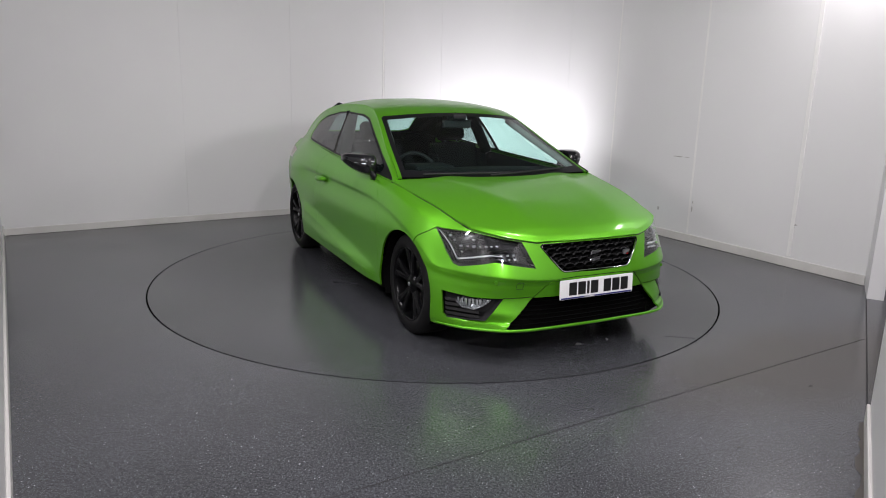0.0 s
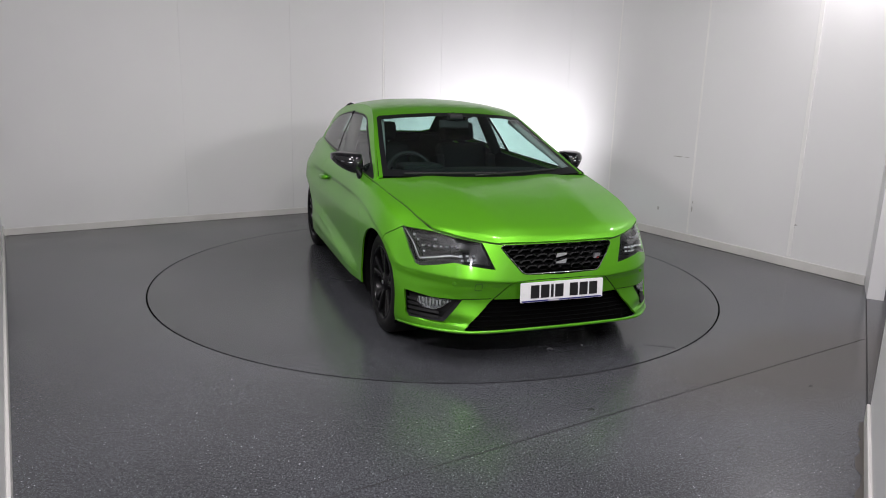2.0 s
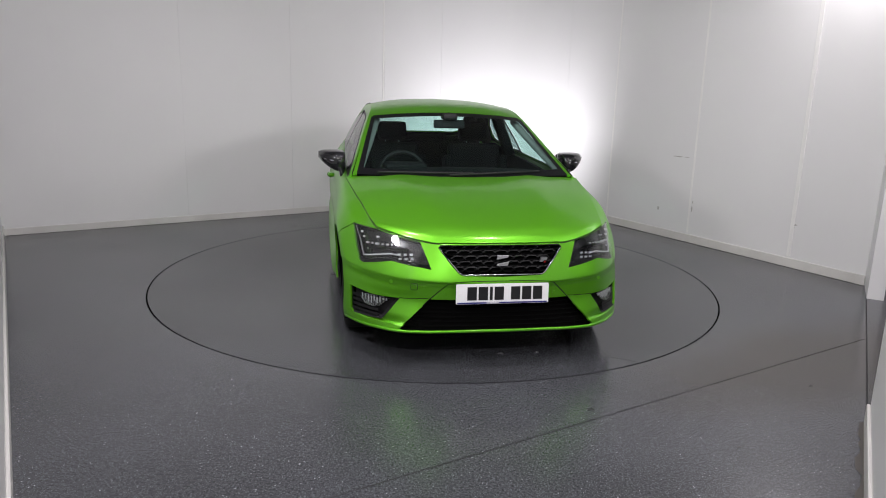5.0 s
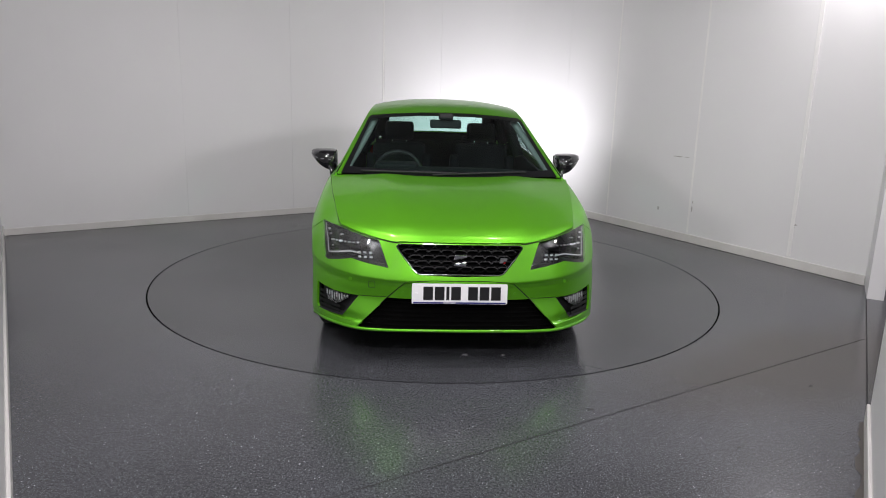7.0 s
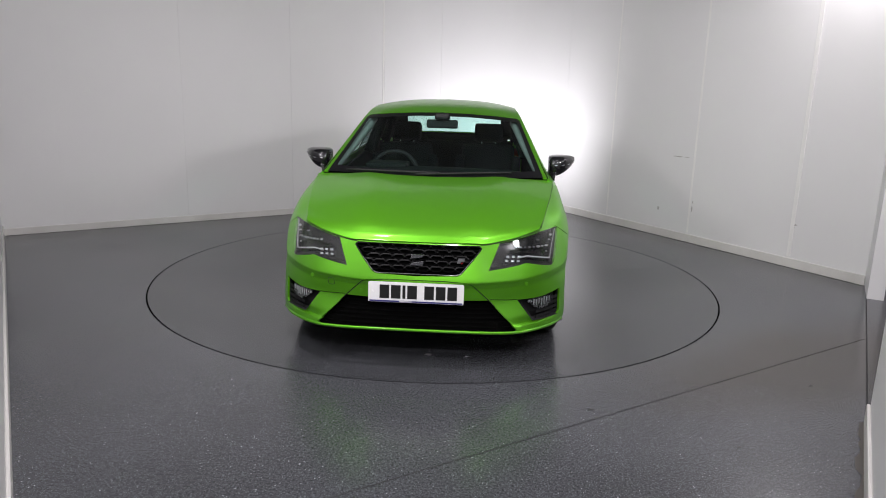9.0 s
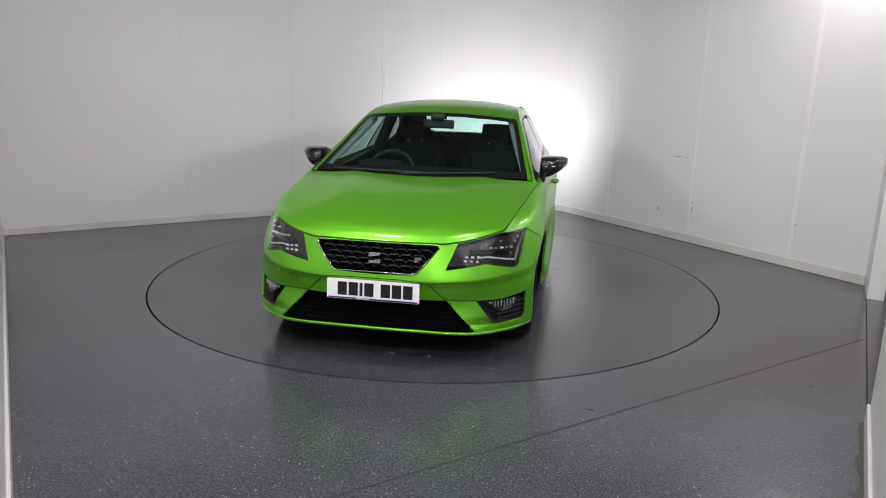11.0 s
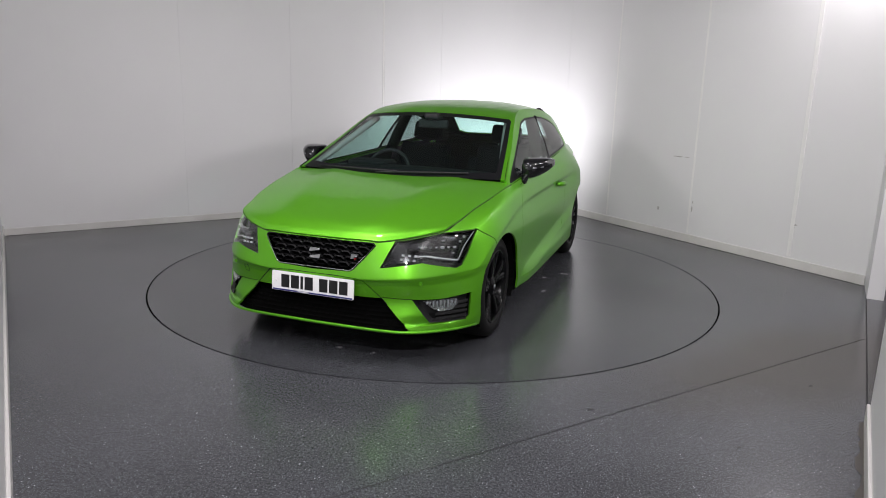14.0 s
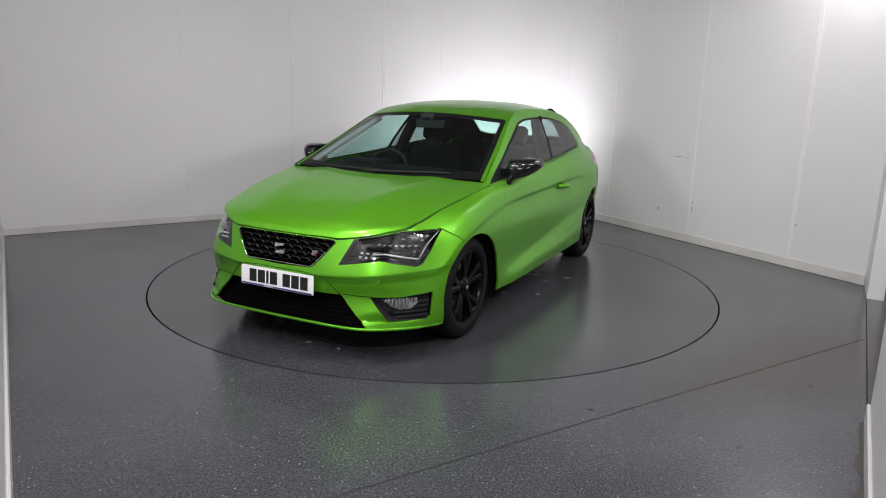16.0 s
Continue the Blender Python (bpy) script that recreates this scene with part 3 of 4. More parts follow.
# belt, glass, rail, rail top, half way and middle of the roof, from the cowl to the tail
CABIN_LINES = [
    [(.806, -.97, .914), (.802, -.55, .936), (.796, -.2, .951), (.788, .1, .962), (.774, .5, .986), (.760, .95, 1.010), (.736, 1.25, 1.03), (.682, 1.55, 1.02), (.63, 1.86, .99)],
    [(.794, -.97, .924), (.758, -.575, 1.008), (.722, -.20, 1.10), (.708, .1, 1.13), (.702, .5, 1.14), (.700, .95, 1.135), (.690, 1.25, 1.12), (.655, 1.55, 1.07), (.62, 1.84, 1.0)],
    [(.778, -.97, .930), (.702, -.580, 1.094), (.616, -.165, 1.280), (.586, .1, 1.338), (.581, .5, 1.345), (.590, .95, 1.315), (.610, 1.25, 1.245), (.610, 1.56, 1.12), (.60, 1.84, 1.01)],
    [(.744, -.966, .944), (.668, -.578, 1.120), (.580, -.168, 1.313), (.542, .1, 1.372), (.536, .5, 1.380), (.540, .95, 1.352), (.555, 1.3, 1.285), (.570, 1.61, 1.16), (.56, 1.87, 1.02)],
    [(.42, -1.035, .944), (.38, -.640, 1.151), (.33, -.225, 1.348), (.31, .1, 1.404), (.30, .5, 1.418), (.30, .95, 1.396), (.30, 1.36, 1.34), (.30, 1.66, 1.185), (.30, 1.92, 1.02)],
    [(0, -1.062, .938), (0, -.665, 1.152), (0, -.245, 1.352), (0, .1, 1.416), (0, .5, 1.430), (0, .95, 1.408), (0, 1.39, 1.352), (0, 1.68, 1.195), (0, 1.94, 1.02)],
]
# outlines in front view (x, z) and side view (y, z)
GRILLE = [(0, .687), (.335, .686), (.350, .670), (.30, .605), (.243, .538), (.22, .527), (0, .521)]
LOWER = [(0, .388), (.392, .388), (.560, .222), (.545, .217), (0, .216)]
LAMP = [(.388, .556), (.443, .696), (.53, .709), (.668, .737), (.789, .732), (.779, .62), (.765, .556), (.745, .545), (.595, .586), (.49, .570)]
FOG = [(.552, .384), (.70, .380), (.812, .394), (.812, .262), (.800, .245), (.648, .256)]
SCREEN = [(0, .90), (.35, .90), (.60, .90), (.748, .925), (.592, 1.292), (.57, 1.306), (.40, 1.324), (.2, 1.336), (0, 1.340)]
DAYLIGHT = [(-.955, .921), (-.54, .941), (-.13, .958), (.355, .982), (.71, 1.005), (1.08, 1.031), (1.165, 1.04), (1.195, 1.085), (1.12, 1.205), (.98, 1.262), (.70, 1.302), (.49, 1.314), (.10, 1.306), (-.05, 1.284), (-.15, 1.245), (-.58, 1.062)]
FRONT_GLASS = [(-.715, .945), (-.54, .953), (-.13, .970), (.318, .992), (.455, 1.298), (.11, 1.292), (-.035, 1.270), (-.14, 1.232), (-.58, 1.045), (-.715, .985)]
REAR_GLASS = [(.375, .998), (.71, 1.020), (1.07, 1.045), (1.145, 1.055), (1.172, 1.088), (1.105, 1.19), (.97, 1.246), (.70, 1.287), (.512, 1.298)]
DOOR = [(-.80, .90), (-.86, .80), (-.895, .68), (-.897, .55), (-.885, .30), (-.86, .275), (.36, .282), (.42, .31), (.455, .40), (.53, .60), (.545, .75), (.50, .89), (.46, .975)]


def arch(cy, r, cz=.300):
    return [(cy + r * math.cos(t), cz + r * math.sin(t)) for t in (math.pi * k / 28 for k in range(29))] + [(cy - r, .05), (cy + r, .05)]


def ease(a, b, v):
    t = min(1.0, max(0.0, (v - a) / (b - a)))
    return t * t * (3 - 2 * t)


def flank_lines(pts):
    """Shoulder line with an undercut, rising sill ledge and the blade under the fog lamps, pressed into the lower body."""
    for row in pts:
        for p in row:
            x, y, z = p
            if x > .6 and -1.25 < y < 1.3:
                along = ease(-1.1, -.45, y) * (1 - ease(.75, 1.15, y))
                down = .800 + .018 * (y + .9) - z
                if down > -.004:
                    p[0] -= .013 * along * ease(-.004, .040, down) * (1 - ease(.05, .19, down))
                along = ease(-.93, -.70, y) * (1 - ease(.84, .94, y))
                under = .315 + .125 * (y + .85) - z
                if under > 0:
                    p[0] += .022 * along * min(1, under / .07)
            if y < -1.5:
                down = .487 + .032 * (x / .75) ** 2 - z
                f = ease(-.002, .014, down) * (1 - ease(.03, .09, down)) * (1 - ease(-1.62, -1.5, y))
                p[1] += .007 * f * (1 - .6 * ease(.6, .8, x))
                p[0] -= .002 * f * ease(.5, .8, x)
            if y < -1.62 and x > .45:
                f = ease(.45, .62, x) * ease(.240, .250, z) * (1 - ease(.250, .30, z)) * (1 - ease(.70, .80, x))
                p[1] += .016 * f
                p[0] -= .006 * f
    return pts


def car():
    base = new("hatchback_car")
    tagged(base, "glossy metallic lime green three-door hatchback with black wheels", "car")
    belt_pts = flank_lines(grid_surface(BELT, 13, 9))
    samples = grid_surface(BELT, 16, 20).reshape(-1, 3)
    nose = samples[(samples[:, 1] < -1.4)]
    side = samples[(samples[:, 1] > -1.9) & (samples[:, 0] > .6)]

    def nose_y(x, z):
        d = (nose[:, 0] - abs(x)) ** 2 + (nose[:, 2] - z) ** 2
        q = nose[np.argpartition(d, 7)[:7]]
        fit = np.linalg.lstsq(np.c_[q[:, 0] - abs(x), q[:, 2] - z, np.ones(7)], q[:, 1], rcond=None)[0][2]
        return float(min(max(fit, q[:, 1].min() - .01), q[:, 1].max() + .01))

    def side_x(y, z):
        return float(side[np.argmin((side[:, 1] - y) ** 2 + (side[:, 2] - z) ** 2)][0])

    belt = sheet(belt_pts)
    front = lambda c: c.y < -1.0
    flank = lambda c: c.x > .5

    # wheel arches
    for cy, r in ((-1.3, .362), (1.3, .366)):
        take(belt, cut(belt, arch(cy, r), 1, 2, flank)).free()
    tail = take(belt, cut(belt, [(1.60, .905), (1.66, .83), (2.3, .80), (2.3, .90), (1.75, .925)], 1, 2, lambda c: c.x > .3 and c.y > 1))
    # openings of the nose
    grille = take(belt, cut(belt, GRILLE, 0, 2, front))
    lower = take(belt, cut(belt, LOWER, 0, 2, front))
    lamp = take(belt, cut(belt, LAMP, 0, 2, front))
    fog = take(belt, cut(belt, FOG, 0, 2, front))
    # dark lines: bumper to wing seam, inner bumper lines, middle bumper line
    dark_lines = []
    for line, w, i, j, where in (
        ([(-1.60, .738), (-1.545, .70), (-1.49, .668), (-1.45, .60)], .006, 1, 2, flank),
        # inner line: the shade of a crease, drawn as a narrow dark groove
        ([(.270, .492), (.30, .478), (.345, .436), (.402, .380), (.43, .35)], .006, 0, 2, front),
        ([(.400, .392), (.50, .386), (.556, .384)], .005, 0, 2, front),
        ([(.0, .499), (.15, .499), (.270, .492)], .004, 0, 2, front),
    ):
        dark_lines.append(take(belt, cut(belt, band(line, w), i, j, where)))
    # doors
    door = take(belt, cut(belt, DOOR, 1, 2, flank))
    gap = take(door, cut_ring(door, DOOR, .002))
    dark_lines.append(gap)
    # front bumper: all before the seam to the wing
    bumper = take(belt, cut(belt, [(-2.3, .1), (-1.3, .1), (-1.46, .60), (-1.49, .668), (-1.545, .70), (-1.602, .738), (-1.602, .80), (-2.3, .80)], 1, 2, lambda c: c.x > -1))

    part("front_bumper", both(bumper), PAINT, base, thick=.012)
    part("body_shell", both(belt), PAINT, base, thick=.012)
    for half in (door, mirrored(door)):
        d = part("door", half, PAINT, base, thick=.012)
        sg = 1 if half is door else -1
        DOORS[sg] = d
    for s in dark_lines:
        push(s, .006)
        if any(abs(v.co.x) < 1e-4 for v in s.verts):
            part("gap_crease_line", both(s), DARK_LINE, base)
        else:
            m = mirrored(s)
            part("gap_crease_line", s, DARK_LINE, base)
            part("gap_crease_line", m, DARK_LINE, base)

    bonnet = sheet(grid_surface(BONNET, 9, 9), flip=True)
    part("bonnet", both(bonnet), PAINT, base, thick=.012)
    edge = spline([r[-1] for r in BONNET], 6)
    lip = spline(BONNET[0], 6)
    for sg in (1, -1):
        bm = bmesh.new()
        tube(bm, [(sg * x, y, z + .0005) for x, y, z in edge], .0032, 6)
        part("gap_crease_line", bm, DARK_LINE, base)
        bm = bmesh.new()
        tube(bm, [(sg * x, y - .001, z) for x, y, z in lip if x > .335], .0030, 6)
        part("gap_crease_line", bm, DARK_LINE, base)

    # cabin
    cab_pts = grid_surface(CABIN_LINES, 8, 9)
    cab = sheet(cab_pts)
    fronty = lambda c: c.y < .02 and c.z > .90
    screen = take(cab, cut(cab, SCREEN, 0, 2, fronty))
    inner = shrunk([(-.02, .946), (.35, .948), (.60, .954), (.722, .960)] + SCREEN[4:-1] + [(-.02, 1.340)], .024)
    pane = take(screen, cut(screen, [(-.05, inner[0][1])] + inner[1:-1] + [(-.05, inner[-1][1])], 0, 2))
    part("windscreen", both(pane), GLASS, base, "slightly green clear windscreen")
    push(screen, .002)
    part("windscreen_border", both(screen), FRIT, base, "black border round the windscreen")
    rear_window = take(cab, cut(cab, [(-.01, 1.075), (.43, 1.075), (.50, 1.10), (.47, 1.27), (.42, 1.30), (-.01, 1.315)], 0, 2, lambda c: c.y > 1.35))
    part("rear_window", both(rear_window), GLASS, base, "greenish rear window")
    upper = lambda c: c.x > .3 and c.z > .9
    light = take(cab, cut(cab, rounded(DAYLIGHT, .03, 3), 1, 2, upper))
    fg = take(light, cut(light, rounded(FRONT_GLASS, .015, 2), 1, 2))
    rg = take(light, cut(light, rounded(REAR_GLASS, .025, 3), 1, 2))
    push(light, .003)
    for b, nm, mat, lb in ((fg, "side_window", GLASS, "greenish front side window"), (rg, "quarter_window", PRIVACY, "dark tinted rear quarter window"), (light, "window_surround", FRIT, "black window surround")):
        m = mirrored(b)
        part(nm, b, mat, base, lb)
        part(nm, m, mat, base, lb)
    lining = push(cab.copy(), .014)
    part("inner_lining", both(lining), CABIN, base, "dark cabin lining")
    part("roof_panel", both(cab), PAINT, base, thick=.012)

    # roof spoiler and tail lamps, seen over the roof and past the flank
    bm = bmesh.new()
    pts = np.array([[(x * 1.0, 1.33 + .10 * k - .05 * (abs(x) / .5) ** 2, 1.352 - .02 * k - .05 * (abs(x) / .5) ** 2 + (.012 if k else 0)) for x in np.linspace(-.5, .5, 13)] for k in (0, 1, 2.2)])
    part("roof_spoiler", sheet(pts), GLOSS, base, "gloss black roof spoiler", thick=.03)
    for half in (tail, mirrored(tail)):
        part("tail_lamp", half, RED, base, "red tail lamp", thick=.02)

    # narrow rolled edge along the foot of the bumper
    edge = spline(BELT[0][:6], 6)
    path = [(-x, y - .002, z + .006) for x, y, z in edge[::-1]] + [(x, y - .002, z + .006) for x, y, z in edge[1:]]
    bm = bmesh.new()
    tube(bm, path, .0085, 8)
    part("bumper_lip", bm, PAINT, base)
    grille_parts(base, grille, lower, nose_y)
    lamp_parts(base, lamp, fog, nose_y)
    plate_parts(base, nose_y)
    for sg in (1, -1):
        mirror_parts(base, sg)
        handle_parts(base, sg, side_x)
        for cy in (-1.3, 1.3):
            wheel_parts(base, sg, cy)
    underside(base)
    interior(base)
    wipers(base)
    return base


DOORS = {}


def cut_ring(bm, poly, w):
    """The faces of a sheet that lie within w of an outline's line."""
    keep = cut(bm, shrunk(poly, w), 1, 2)
    keep = set(keep)
    return [f for f in bm.faces if f not in keep]


def grille_parts(base, grille, lower, nose_y):
    # backing set into the opening, coloured with the shade of its depth
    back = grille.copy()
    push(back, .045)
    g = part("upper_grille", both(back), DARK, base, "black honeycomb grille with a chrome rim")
    full = GRILLE[1:-1] + [(-x, z) for x, z in GRILLE[1:-1]][::-1]
    grille.free()
    # chrome rim along the outline
    rim = rounded(full, .012, 3)
    bm = bmesh.new()
    tube(bm, [(x, nose_y(x, z) - .001, z) for x, z in shrunk(rim, .004)], .0042, 6, True)
    part("rim", bm, GLOSS, g, "gloss black rim")
    bm = bmesh.new()
    low = [(x, z) for x, z in shrunk(rim, .006) if z < .66]
    low.sort(key=lambda p: p[0])
    tube(bm, [(x, nose_y(x, z) - .005, z) for x, z in low], .0022, 6)
    part("chrome_strip", bm, CHROME, g, "thin chrome strip")
    # flat hexagon lattice
    bm = bmesh.new()
    w, h = .088, .036
    ok = shrunk(full, .006)
    for r in range(-1, 7):
        for c in range(-6, 7):
            cx, cz = (c + (.5 if r % 2 else 0)) * w * .78, .528 + r * h * .80
            hexa = [(-.5, 0), (-.26, .5), (.26, .5), (.5, 0), (.26, -.5), (-.26, -.5)]
            if not inside(ok, cx, cz):
                continue
            o = [(cx + a * w * .99, cz + b * h * .98) for a, b in hexa]
            i = [(cx + a * w * .80, cz + b * h * .66) for a, b in hexa]
            y = nose_y(min(.33, abs(cx)), min(.665, max(.53, cz)))
            vo = [bm.verts.new((a, y + .016, b)) for a, b in o]
            vi = [bm.verts.new((a, y + .010, b)) for a, b in i]
            vb = [bm.verts.new((a, y + .035, b)) for a, b in i]
            for k in range(6):
                n = (k + 1) % 6
                bm.faces.new((vo[k], vo[n], vi[n], vi[k]))
                bm.faces.new((vi[k], vi[n], vb[n], vb[k]))
    bmesh.ops.recalc_face_normals(bm, faces=bm.faces[:])
    part("honeycomb", bm, LATTICE, g, "black honeycomb lattice", smooth=False)
    # badge: two slanted silver bars, and a small second badge
    y = nose_y(0, .605) - .004
    bm = bmesh.new()
    for pts in ([(-.036, .612), (.030, .624), (.036, .638), (-.030, .638)], [(-.036, .577), (.030, .577), (.036, .603), (-.030, .591)]):
        prism(bm, pts, y - .006, y + .012, "y")
    part("badge", bm, CHROME, g, "silver badge plate", smooth=False, bevel=.0015)
    y = nose_y(.23, .605) - .001
    bm = bmesh.new()
    prism(bm, [(.216, .594), (.232, .594), (.240, .605), (.254, .605), (.258, .620), (.222, .620)], y - .003, y + .014, "y")
    part("small_badge", bm, SATIN, g, "small silver badge", smooth=False)
    bm = bmesh.new()
    prism(bm, [(.238, .592), (.246, .592), (.249, .600), (.241, .600)], y - .003, y + .014, "y")
    part("small_badge", bm, RED, g, "small red badge", smooth=False)
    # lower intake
    # intake backing and mesh: black plastic darkened further for the shade inside
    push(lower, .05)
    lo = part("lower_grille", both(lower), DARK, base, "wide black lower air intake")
    bm = bmesh.new()
    for r in range(7):
        z = .230 + r * .024
        half = .545 - (z - .213) * .96
        prev = None
        for k in range(25):
            x = -half + 2 * half * k / 24
            y = nose_y(x, z) + .046
            ring = [bm.verts.new((x, y + a, z + b)) for a, b in ((-.004, -.003), (.01, -.003), (.01, .003), (-.004, .003))]
            if prev:
                for a in range(4):
                    bm.faces.new((prev[a], prev[(a + 1) % 4], ring[(a + 1) % 4], ring[a]))
            prev = ring
    bmesh.ops.recalc_face_normals(bm, faces=bm.faces[:])
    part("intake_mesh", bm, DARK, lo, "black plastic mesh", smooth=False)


def fog_bowl(pts, sg, nose_y):
    """Shallow five-sided bowl behind the fog lamp lens."""
    bm = bmesh.new()
    vs = [bm.verts.new((sg * x, nose_y(x, z) + .014, z)) for x, z in pts]
    c = bm.verts.new((sg * .70, nose_y(.70, .345) + .045, .342))
    for k in range(len(vs)):
        bm.faces.new((vs[k], vs[(k + 1) % len(vs)], c))
    bmesh.ops.recalc_face_normals(bm, faces=bm.faces[:])
    return bm


def lamp_parts(base, lamp, fog, nose_y):
    for sg in (1, -1):
        lens = lamp.copy() if sg > 0 else mirrored(lamp)
        house = lens.copy()
        push(house, .05)
        h = part("headlight", house, HOUSING, base, "clear headlight with a dark housing")
        # side of the bowl, from the lens edge to the housing
        bm = bmesh.new()
        p = [(x, z) for x, z in LAMP]
        dense = []
        for (a, b), (c, d) in zip(p, p[1:] + p[:1]):
            dense += [(a + (c - a) * k / 6, b + (d - b) * k / 6) for k in range(6)]
        o = [bm.verts.new((sg * x, nose_y(x, z) + .004, z)) for x, z in dense]
        i = [bm.verts.new((sg * x * .98, nose_y(x, z) + .055, z)) for x, z in shrunk(dense, .006)]
        n = len(dense)
        for k in range(n):
            bm.faces.new((o[k], o[(k + 1) % n], i[(k + 1) % n], i[k]))
        bmesh.ops.recalc_face_normals(bm, faces=bm.faces[:])
        part("bowl", bm, FRIT, h)
        # light guide: along the lower edge and up the outer edge
        guide = [(.545, .612), (.60, .615), (.67, .598), (.738, .580), (.750, .65), (.772, .718)]
        g = []
        for (a, c0), (c1, c2) in zip(guide, guide[1:]):
            g += [(a + (c1 - a) * k / 5, c0 + (c2 - c0) * k / 5, 0) for k in range(5)]
        g.append((*guide[-1], 0))
        bm = bmesh.new()
        prev = None
        for x, z, _ in g:
            y = nose_y(x, z) + .020
            ring = [bm.verts.new((sg * (x + a), y + c, z + b)) for a, b, c in ((-.0022, -.003, 0), (.0022, .003, 0), (.0022, .003, .02), (-.0022, -.003, .02))]
            if prev:
                for a in range(4):
                    bm.faces.new((prev[a], prev[(a + 1) % 4], ring[(a + 1) % 4], ring[a]))
            prev = ring
        bmesh.ops.recalc_face_normals(bm, faces=bm.faces[:])
        part("light_guide", bm, STRIP, h, "pale light guide strip")
        # reflector cups
        for x, z, r, rz in ((.742, .700, .009, .008), (.732, .678, .008, .006), (.715, .652, .012, .007), (.690, .654, .008, .005), (.665, .656, .014, .008), (.638, .658, .007, .005), (.612, .660, .010, .006), (.588, .662, .006, .004), (.562, .665, .008, .005), (.66, .692, .012, .005), (.715, .622, .006, .005)):
            y = nose_y(x, z) + .022
            bm = bmesh.new()
            rings = []
            for f, d in ((1.0, 0), (.82, -.001), (.55, .014), (.2, .02)):
                rings.append([bm.verts.new((sg * (x + r * f * math.cos(t)), y + d, z + rz * f * math.sin(t))) for t in (2 * math.pi * (k + .5) / 6 for k in range(6))])
            for a, b in zip(rings, rings[1:]):
                for k in range(6):
                    bm.faces.new((a[k], a[(k + 1) % 6], b[(k + 1) % 6], b[k]))
            bm.faces.new(rings[-1])
            bmesh.ops.recalc_face_normals(bm, faces=bm.faces[:])
            part("reflector", bm, MIRROR_CUP, h, "chrome reflector cup", smooth=False)
        # small square cells of the indicator
        for r in range(2):
            for k in range(3):
                x, z = .49 + k * .032 - r * .004, .622 - r * .022 - k * .002
                y = nose_y(x, z) + .022
                bm = bmesh.new()
                vs = [bm.verts.new((sg * (x + a), y, z + c)) for a, c in ((-.009, -.006), (.009, -.005), (.008, .006), (-.008, .006))]
                mid = bm.verts.new((sg * x, y + .014, z))
                for q in range(4):
                    bm.faces.new((vs[q], vs[(q + 1) % 4], mid))
                bmesh.ops.recalc_face_normals(bm, faces=bm.faces[:])
                part("indicator_cell", bm, MIRROR_CUP, h, smooth=False)
        # facet shelf between the rows
        bm = bmesh.new()
        pts = [(.50, .648), (.60, .646), (.72, .640), (.72, .632), (.60, .636), (.51, .640)]
        vs = [bm.verts.new((sg * x, nose_y(x, z) + (.018 if k > 2 else .05), z)) for k, (x, z) in enumerate(pts)]
        bm.faces.new((vs[0], vs[1], vs[4], vs[5]))
        bm.faces.new((vs[1], vs[2], vs[3], vs[4]))
        part("shelf", bm, GLOSS, h, thick=.003)
        part("lens", lens, LENS, h, "clear moulded lens")
        # fog lamp pocket
        f = fog.copy() if sg > 0 else mirrored(fog)
        push(f, .04)
        fo = part("fog_lamp", f, PLASTIC, base, "black fog lamp pocket with a clear lamp")
        bm = bmesh.new()
        dense = []
        for (a, b), (c, d) in zip(FOG, FOG[1:] + FOG[:1]):
            dense += [(a + (c - a) * k / 5, b + (d - b) * k / 5) for k in range(5)]
        o = [bm.verts.new((sg * x, nose_y(x, z) + .002, z)) for x, z in dense]
        i = [bm.verts.new((sg * x * .985, nose_y(x, z) + .045, z)) for x, z in shrunk(dense, .01)]
        n = len(dense)
        for k in range(n):
            bm.faces.new((o[k], o[(k + 1) % n], i[(k + 1) % n], i[k]))
        bmesh.ops.recalc_face_normals(bm, faces=bm.faces[:])
        part("pocket", bm, PLASTIC, fo)
        for r in range(4):
            z = .268 + r * .026
            bm = bmesh.new()
            x0 = .665 if r < 2 else .745
            vs = []
            for k in range(7):
                x = x0 + (.796 - x0) * k / 6
                y = nose_y(x, z) + .014
                vs.append((bm.verts.new((sg * x, y, z - .006)), bm.verts.new((sg * x, y + .012, z + .008))))
            for a, b in zip(vs, vs[1:]):
                bm.faces.new((a[0], b[0], b[1], a[1]))
            bmesh.ops.recalc_face_normals(bm, faces=bm.faces[:])
            part("slat", bm, LATTICE, fo, thick=.003)
        bm = bmesh.new()
        pts = [(.604, .372), (.752, .370), (.758, .345), (.735, .312), (.690, .308), (.650, .328)]
        bowl = part("reflector_bowl", fog_bowl(pts, sg, nose_y), CHROME_DARK, fo, "smoked reflector bowl", smooth=False)
        for k in range(9):
            x = .622 + k * .0155
            top, low = .366 - .004 * (k % 2), (.352, .340, .332, .326, .322, .320, .322, .326, .332)[k] + .012 * (k % 3 == 1)
            y = nose_y(x, .345) + .016
            bm = bmesh.new()
            prism(bm, [(sg * (x - .0026), low), (sg * (x + .0022), low + .004), (sg * (x + .0034), top), (sg * (x - .0034), top)], y, y + .012, "y")
            bmesh.ops.rotate(bm, verts=bm.verts, cent=(sg * x, y, .345), matrix=Matrix.Rotation(radians((k * 37 % 40) - 20), 3, "Z"))
            part("facet", bm, MIRROR_CUP, bowl, "bright upright reflector facet", smooth=False)
        bm = bmesh.new()
        vs = [bm.verts.new((sg * x, nose_y(x, z) + .010, z)) for x, z in pts]
        bm.faces.new(vs)
        part("lens", bm, LENS, fo, "clear fog lamp lens", thick=.004)
